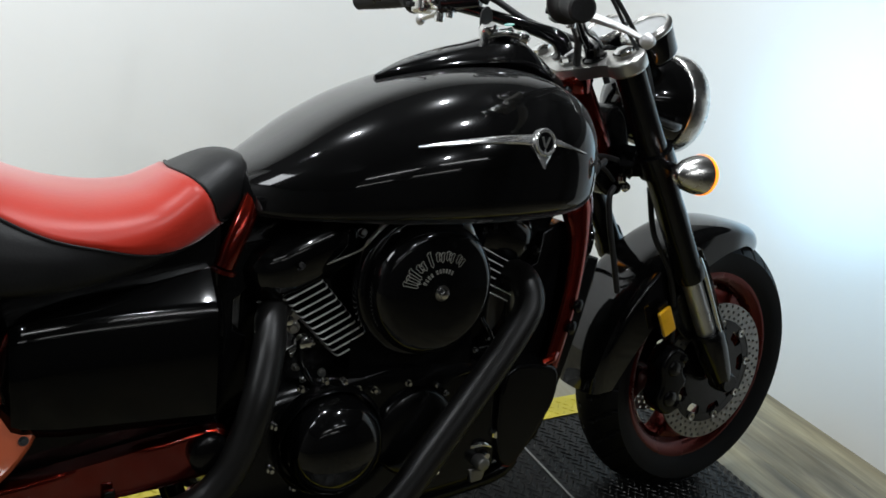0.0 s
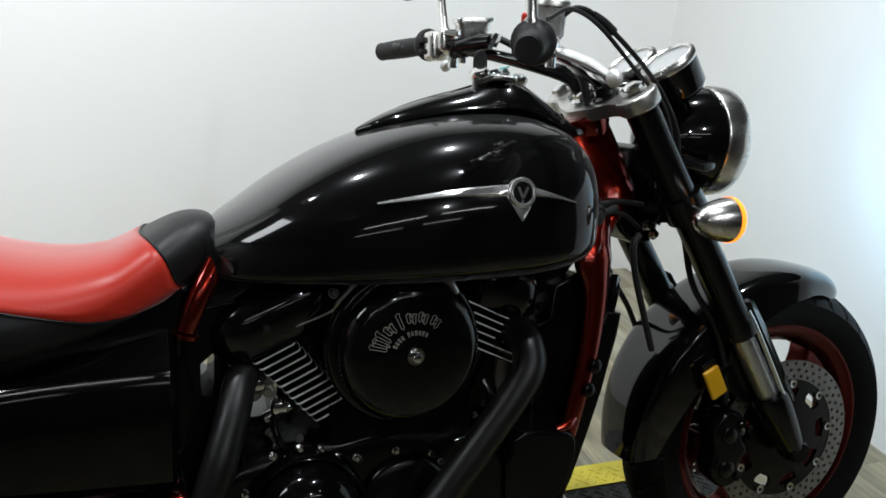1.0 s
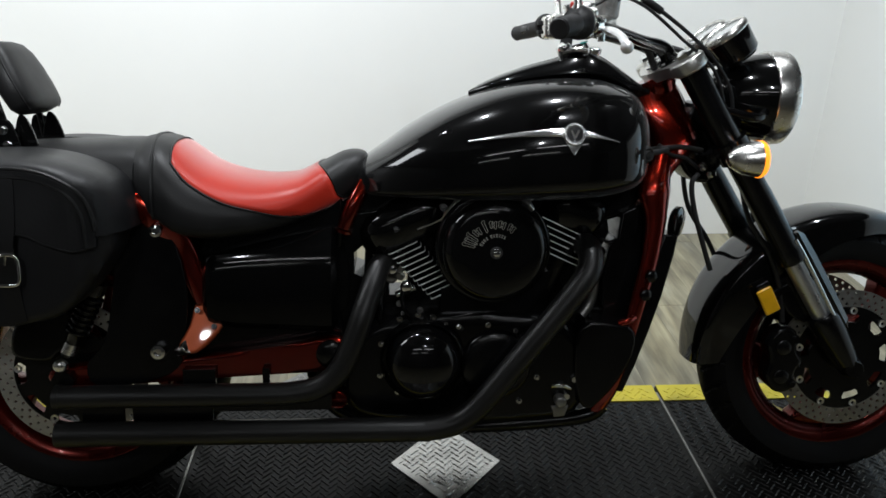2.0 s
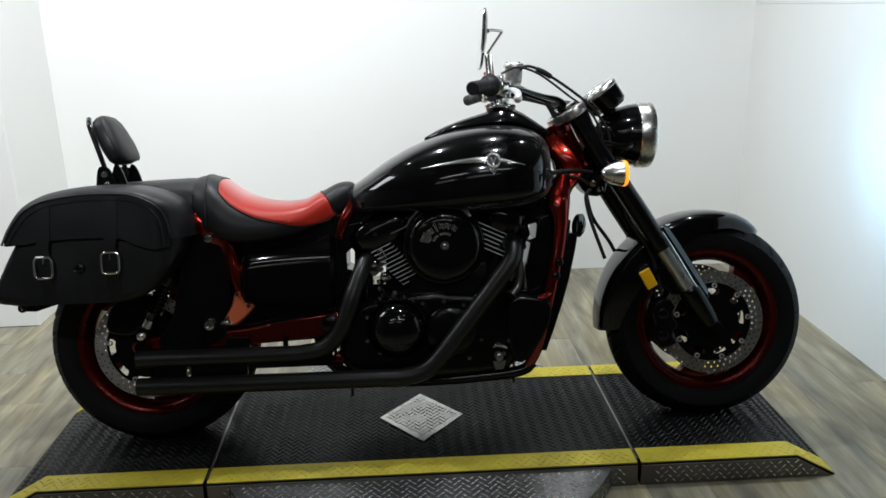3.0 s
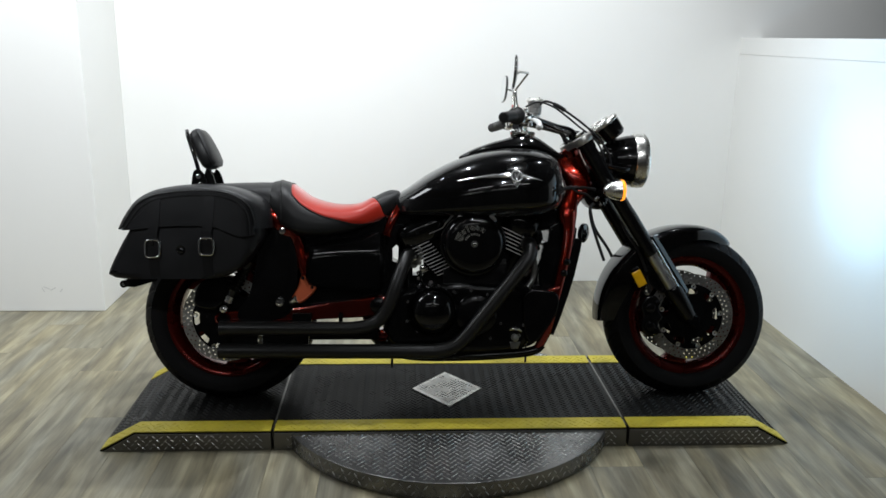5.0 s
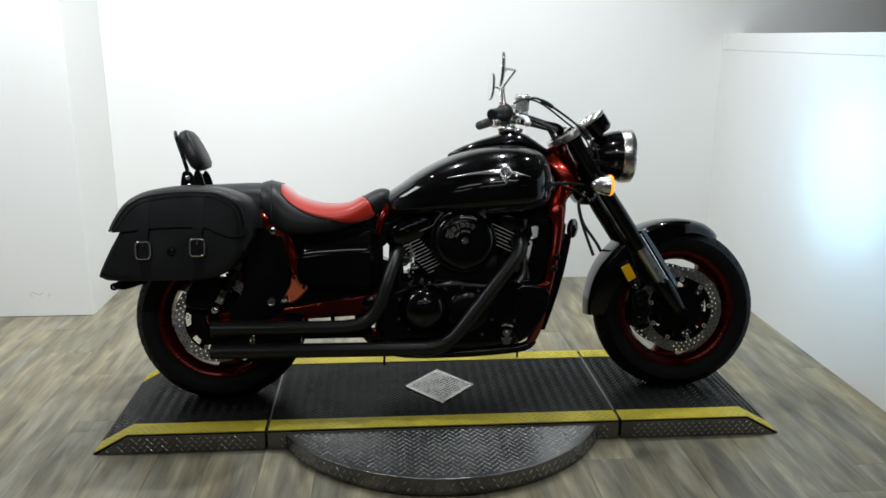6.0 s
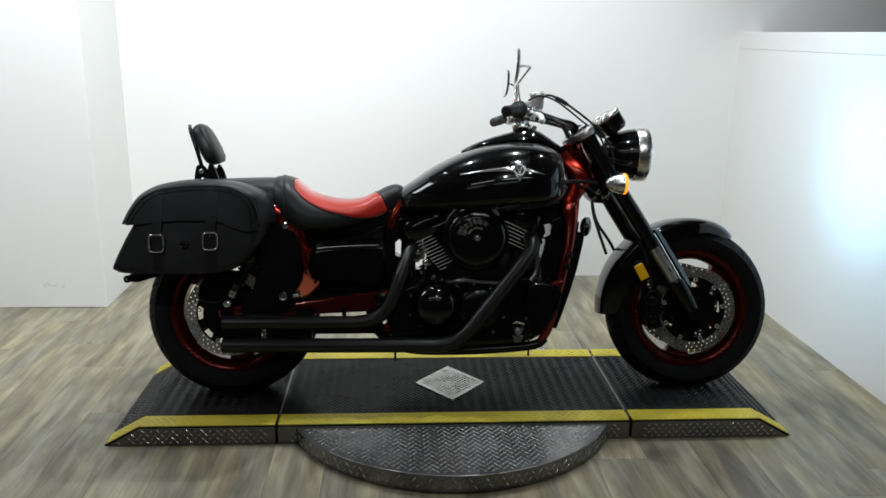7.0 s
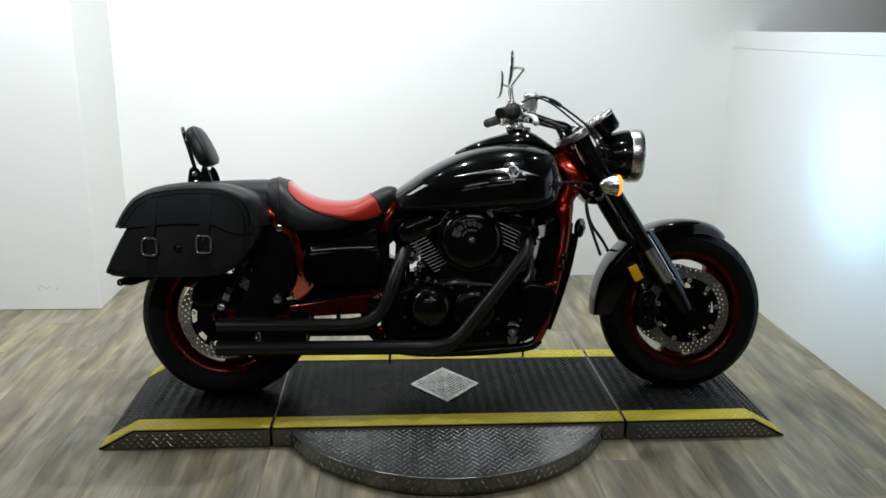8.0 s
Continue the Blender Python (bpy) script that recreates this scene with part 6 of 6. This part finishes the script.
# each mark of the upper arc: heights of its slanted stems, the line between them, a tail
for mid, stems, h in ((156, 3, 0.031), (133, 2, 0.019), (115, 1, 0.029), (98, 2, 0.018), (80, 2, 0.018), (60, 2, 0.018)):
    gap = 0.0088
    for k in range(stems):
        u = (k - (stems - 1) / 2) * gap
        top, low = h / 2 - 0.002 * (k % 2), -h / 2 + 0.0025 * ((k + 1) % 2)
        outline(bm, mid, 0.058, [(u - 0.0026, low + 0.003), (u, low), (u + 0.0026, low + 0.003), (u + 0.0022, top - 0.004), (u + 0.0036, top - 0.001), (u + 0.0004, top), (u - 0.0032, top - 0.003), (u - 0.0022, top - 0.005)])
    if stems > 1:
        reach = (stems - 1) * gap / 2
        outline(bm, mid, 0.058, [(-reach + 0.002, h / 2 - 0.005), (0, h / 2 - 0.002), (reach - 0.002, h / 2 - 0.005), (0, h / 2 - 0.0065)])
        outline(bm, mid, 0.058, [(-reach + 0.002, -h / 2 + 0.005), (0, -h / 2 + 0.0065), (reach - 0.002, -h / 2 + 0.005), (0, -h / 2 + 0.003)])
# a row of small plain bars below it
for k in range(10):
    a = 152 - 9.2 * k - (7 if k > 3 else 0)
    for off, high in ((-1.6, 0.0072), (1.6, 0.0060 if k % 2 else 0.0072)):
        tube(bm, [on_lid(0.0355 - high / 2, radians(a + off)), on_lid(0.0355 + high / 2, radians(a + off + 1))], 0.0006, 5, 1)
    tube(bm, [on_lid(0.0355 + 0.0028 * (-1) ** k, radians(a - 2.2)), on_lid(0.0355 + 0.0022 * (-1) ** k, radians(a + 2.2))], 0.0005, 5, 1)
tagged(part("lettering", bm, M_LETTER, air, "two arcs of fine grey outlined marks"), kind="stuff")
# added cover between barrels and crankcase, hides the crankcase top that caught light
bm = bmesh.new()
skin(bm, [[Vector((x, y, z)) for y, z in ((-0.112, 0.40), (-0.110, 0.46), (-0.100, 0.525), (-0.03, 0.53), (-0.03, 0.40))] for x in (-0.075, -0.07, 0.155, 0.16)])
part("dark_gap_cover", bm, M_BLACKMETAL, engine, "black cover added to keep the gap below the air cleaner dark", sharp=40)
# carburettor body between the cylinders
bm = bmesh.new()
cyl(bm, (0.032, -0.06, 0.60), (0.032, -0.125, 0.59), 0.05, 28, 0.004)
box(bm, (0.034, -0.03, 0.60), (0.10, 0.12, 0.10), None, 0.02)
part("intake", bm, M_BLACKMETAL, engine)
# gearbox housing behind the rear cylinder
bm = bmesh.new()
slab(bm, [(-0.247, 0.40), (-0.06, 0.40), (-0.06, 0.60), (-0.142, 0.60), (-0.148, 0.462), (-0.186, 0.462), (-0.190, 0.60), (-0.238, 0.60)], -0.055, 0.06, 0.004)
part("gearbox_housing", bm, M_BLACKMETAL, engine, "black gearbox housing")
# pale castings seen through the gaps
bm = bmesh.new()
slab(bm, smooth2([(-0.200, 0.540), (-0.172, 0.548), (-0.160, 0.515), (-0.178, 0.488), (-0.198, 0.50)], 3), -0.06, -0.04, 0.006)
part("engine_bracket", bm, M_WHITESPRING, engine, "pale cast metal bracket")
bm = bmesh.new()
slab(bm, smooth2([(0.235, 0.54), (0.262, 0.57), (0.270, 0.50), (0.245, 0.455), (0.228, 0.48)], 3), -0.055, -0.035, 0.006)
part("engine_bracket", bm, M_WHITESPRING, engine, "pale cast metal bracket")
bm = bmesh.new()
cyl(bm, (-0.150, -0.085, 0.492), (-0.150, -0.105, 0.492), 0.013, 20, 0.003)
part("oil_plug", bm, M_CHROME, engine, "round chrome plug")
bm = bmesh.new()
cyl(bm, (-0.180, -0.08, 0.530), (-0.180, -0.10, 0.530), 0.010, 18, 0.002)
part("oil_plug", bm, M_CHROME, engine)
bm = bmesh.new()
cyl(bm, (-0.172, -0.085, 0.470), (-0.130, -0.085, 0.488), 0.009, 14, 0.002)
part("oil_union", bm, M_CHROME, engine)
bolts(engine, "bolt", [(-0.165, -0.10, 0.455), (-0.120, -0.10, 0.440)], (0, -1, 0), 0.0050, 0.010, M_STEEL)

# small unions, nuts and hoses between the cylinders and the clutch cover
bolts(engine, "union_nut", [(-0.158, -0.112, 0.437), (-0.178, -0.112, 0.398), (-0.093, -0.122, 0.431), (-0.031, -0.125, 0.404), (0.103, -0.128, 0.383), (0.029, -0.128, 0.357), (0.196, -0.105, 0.465), (0.167, -0.112, 0.449), (0.221, -0.105, 0.344), (0.253, -0.10, 0.238)], (0.2, -1, 0.25), 0.0040, 0.008, M_CHROME)
for line in ([(-0.155, -0.090, 0.490), (-0.158, -0.112, 0.460), (-0.140, -0.118, 0.430), (-0.10, -0.115, 0.425)], [(-0.200, -0.085, 0.50), (-0.205, -0.108, 0.45), (-0.200, -0.112, 0.40), (-0.165, -0.11, 0.385)], [(0.19, -0.09, 0.50), (0.205, -0.112, 0.46), (0.185, -0.118, 0.425), (0.13, -0.12, 0.41)], [(0.26, -0.085, 0.42), (0.245, -0.112, 0.36), (0.255, -0.112, 0.29), (0.235, -0.10, 0.24)]):
    bm = bmesh.new()
    tube(bm, line, 0.0055, 8, 6)
    part("oil_line", bm, M_PAINT, engine, "thin black oil line")

# ---- exhaust ----
PR = 0.0245
bm = bmesh.new()
tube(bm, [(-0.165, -0.045, 0.538), (-0.190, -0.072, 0.546), (-0.208, -0.100, 0.537), (-0.219, -0.128, 0.512), (-0.232, -0.150, 0.480), (-0.246, -0.166, 0.442), (-0.264, -0.173, 0.390), (-0.290, -0.175, 0.335), (-0.330, -0.176, 0.298), (-0.39, -0.177, 0.284), (-0.47, -0.178, 0.282), (-0.868, -0.180, 0.284)], PR, 22, 8)
pipe_r = part("exhaust_pipe", bm, M_PIPE, bike, "matte black rear-cylinder exhaust pipe", sharp=50)
bm = bmesh.new()
tube(bm, [(0.232, -0.070, 0.570), (0.238, -0.105, 0.585), (0.240, -0.140, 0.578), (0.236, -0.165, 0.546), (0.207, -0.176, 0.503), (0.132, -0.182, 0.408), (0.049, -0.184, 0.304), (-0.004, -0.185, 0.242), (-0.048, -0.185, 0.212), (-0.105, -0.185, 0.200), (-0.18, -0.185, 0.199), (-0.870, -0.184, 0.203)], [PR, 0.026, 0.027, 0.027] + [0.0262] * 8, 22, 8)
pipe_f = part("exhaust_pipe", bm, M_PIPE, bike, "matte black front-cylinder exhaust pipe", sharp=50)
for own, x, y, z in ((pipe_r, -0.868, -0.180, 0.284), (pipe_f, -0.870, -0.184, 0.203)):
    bm = bmesh.new()
    lathe(bm, [(PR - 0.003, 0), (PR + 0.0014, 0), (PR + 0.0014, 0.012), (PR - 0.003, 0.012)], (x - 0.008, y, z), (1, 0, 0), 28, True)
    part("pipe_end", bm, M_PIPE, own)
bm = bmesh.new()
lathe(bm, [(0, 0), (0.036, 0), (0.036, 0.008), (0, 0.008)], (-0.180, -0.058, 0.540), (-0.6, -1, -0.05), 24)
bolt(bm, (-0.214, -0.070, 0.562), (-0.3, -1, 0), 0.007, 0.012)
bolt(bm, (-0.162, -0.076, 0.512), (-0.3, -1, 0), 0.008, 0.012)
part("exhaust_flange", bm, M_ALU, pipe_r, "cast exhaust flange")
bm = bmesh.new()
lathe(bm, [(0, 0), (0.036, 0), (0.036, 0.008), (0, 0.008)], (0.236, -0.082, 0.580), (0.1, -1, 0.3), 24)
bolt(bm, (0.275, -0.098, 0.568), (0.1, -1, 0.2), 0.008, 0.012)
bolt(bm, (0.205, -0.100, 0.568), (0.1, -1, 0.2), 0.008, 0.012)
part("exhaust_flange", bm, M_BLACKMETAL, pipe_f)
for x0, x1, z0, z1 in ((-0.832, -0.745, 0.205, 0.285), (-0.728, -0.562, 0.205, 0.285), (-0.561, -0.310, 0.239, 0.285), (-0.62, -0.552, 0.29, 0.335), (-0.455, -0.44, 0.29, 0.335)):
    bm = bmesh.new()
    box(bm, ((x0 + x1) / 2, -0.160, (z0 + z1) / 2), (x1 - x0, 0.010, z1 - z0), None, 0.002)
    part("heat_shield", bm, M_BLACKMETAL, pipe_f)

# ---- radiator, horn, lower parts ----
bm = bmesh.new()
slab(bm, [(0.288, 0.652), (0.305, 0.685), (0.350, 0.680), (0.350, 0.652)], -0.05, 0.05, 0.008)
part("coil_cover", bm, M_BLACKMETAL, bike, "black ignition coil cover")
bm = bmesh.new()
slab(bm, [(0.405, 0.655), (0.430, 0.640), (0.418, 0.540), (0.368, 0.340), (0.334, 0.240), (0.312, 0.240), (0.296, 0.34), (0.287, 0.50), (0.303, 0.574), (0.292, 0.582), (0.319, 0.592), (0.326, 0.65), (0.37, 0.67)], -0.074, 0.074, 0.006)
part("radiator", bm, M_BLACKMETAL, bike, "black radiator and shroud")
bm = bmesh.new()
slab(bm, [(0.414, 0.606), (0.444, 0.602), (0.436, 0.560), (0.416, 0.465), (0.394, 0.390), (0.364, 0.305), (0.341, 0.242), (0.300, 0.246), (0.326, 0.330), (0.388, 0.52)], -0.106, 0.106, 0.004)
part("radiator_shroud", bm, M_BLACKMETAL, bike, "black radiator shroud")
bm = bmesh.new()
slab(bm, [(-0.26, 0.70), (0.36, 0.72), (0.385, 0.78), (0.39, 0.70), (0.34, 0.64), (0.20, 0.60), (0.0, 0.58), (-0.16, 0.60), (-0.30, 0.60), (-0.30, 0.66)], -0.055, 0.055, 0.01)
part("backbone", bm, M_BLACKMETAL, frame_ob, "dark frame backbone under the tank")
bm = bmesh.new()
slab(bm, [(-0.33, 0.64), (-0.20, 0.66), (-0.19, 0.588), (-0.240, 0.584), (-0.262, 0.565), (-0.262, 0.518), (-0.240, 0.508), (-0.235, 0.42), (-0.26, 0.36), (-0.34, 0.36)], -0.085, 0.085, 0.003)
part("air_box", bm, M_BLACKMETAL, bike, "black box behind the engine")
bm = bmesh.new()
slab(bm, [(0.19, 0.432), (0.335, 0.432), (0.345, 0.40), (0.31, 0.30), (0.22, 0.30)], -0.060, 0.060, 0.01)
part("oil_filter_mount", bm, M_BLACKMETAL, engine, "")
bm = bmesh.new()
lathe(bm, [(0, -0.014), (0.030, -0.014), (0.037, -0.008), (0.037, 0.004), (0.028, 0.010), (0, 0.012)], (0.462, -0.045, 0.622), (0.83, -0.56, -0.10), 28)
part("horn", bm, M_PAINT, bike, "round black horn")
bm = bmesh.new()
slab(bm, smooth2([(0.226, 0.405), (0.315, 0.412), (0.352, 0.392), (0.348, 0.335), (0.322, 0.29), (0.262, 0.215), (0.225, 0.26)], 3), -0.138, -0.05, 0.008)
part("coolant_bottle", bm, M_BLACKMETAL, bike, "black coolant reservoir")
bm = bmesh.new()
tube(bm, [(0.315, -0.128, 0.412), (0.335, -0.130, 0.418), (0.352, -0.120, 0.424)], 0.008, 10, 5)
part("cross_bracket", bm, M_RED, frame_ob)
bm = bmesh.new()
slab(bm, [(0.15, 0.655), (0.296, 0.655), (0.306, 0.60), (0.288, 0.565), (0.281, 0.52), (0.287, 0.475), (0.287, 0.425), (0.15, 0.425)], -0.050, -0.010, 0.004)
part("crankcase_front", bm, M_BLACKMETAL, engine)
bm = bmesh.new()
tube(bm, [(0.255, -0.085, 0.560), (0.268, -0.080, 0.50), (0.262, -0.08, 0.45), (0.24, -0.09, 0.42)], 0.012, 12, 5)
part("coolant_hose", bm, M_STEEL, bike, "steel coolant pipe")
bm = bmesh.new()
slab(bm, [(0.172, 0.222), (0.212, 0.222), (0.204, 0.196), (0.180, 0.194)], -0.13, -0.11, 0.004)
cyl(bm, (0.19, -0.12, 0.238), (0.19, -0.15, 0.238), 0.013, 20, 0.003)
part("foot_lever", bm, M_STEEL, bike, "worn alloy foot lever")
bm = bmesh.new()
tube(bm, [(0.17, -0.115, 0.262), (0.19, -0.13, 0.272), (0.215, -0.125, 0.262)], 0.006, 8, 5)
part("lever_arm", bm, M_CHROME, bike, "")
bm = bmesh.new()
tube(bm, [(-0.265, -0.06, 0.30), (-0.262, -0.065, 0.20), (-0.264, -0.065, 0.115)], 0.0045, 8, 5)
part("drain_hose", bm, M_RUBBER, bike, "thin black drain hose")
bm = bmesh.new()
tube(bm, [(0.245, -0.03, 0.26), (0.248, -0.03, 0.18), (0.247, -0.03, 0.125)], 0.004, 8, 5)
part("drain_hose", bm, M_RUBBER, bike, "thin black drain hose")
bm = bmesh.new()
cyl(bm, (-0.30, -0.06, 0.245), (-0.30, -0.13, 0.245), 0.022, 20, 0.004)
part("frame_boss", bm, M_RED, frame_ob)
bm = bmesh.new()
tube(bm, [(-0.56, 0.13, 0.30), (-0.68, 0.18, 0.12), (-0.78, 0.245, -0.035)], 0.011, 10, 4)
box(bm, (-0.785, 0.25, -0.043), (0.05, 0.05, 0.006), Matrix.Rotation(radians(LEAN_BIKE), 3, "X"), 0.002)
part("side_stand", bm, M_BLACKMETAL, bike, "black side stand")

# ---- floor, plank by plank ----
bm = bmesh.new()
box(bm, (0.14, -1.97, -0.06), (7.72, 7.5, 0.10))
floor = tagged(part("floor", bm, M_SUB), "grey-brown wood-look plank floor", "floor", kind="structure")
PW, PL, GAP = 0.182, 1.22, 0.0006
PLANK = {}


def plank_mesh(length):
    length = round(length, 2)
    if length not in PLANK:
        bm = bmesh.new()
        box(bm, (0, 0, -0.005), (PW - GAP, length - GAP, 0.010), None, 0.0005)
        bmesh.ops.recalc_face_normals(bm, faces=bm.faces)
        me = bpy.data.meshes.new("plank")
        bm.to_mesh(me)
        bm.free()
        me.materials.append(M_PLANK)
        PLANK[length] = me
    return PLANK[length]


rng = random.Random(5)
x = -3.50
while x < 3.85:
    stop = 1.13 if x < -1.84 else BACK
    y = -5.6 - PL * rng.random()
    while y < stop - 0.05:
        y0, y1 = max(y, -5.6), min(y + PL, stop)
        if y1 - y0 > 0.04:
            ob = new("plank", plank_mesh(y1 - y0))
            ob.parent = floor
            ob.location = (x, (y0 + y1) / 2, 0.0)
        y += PL
    x += PW
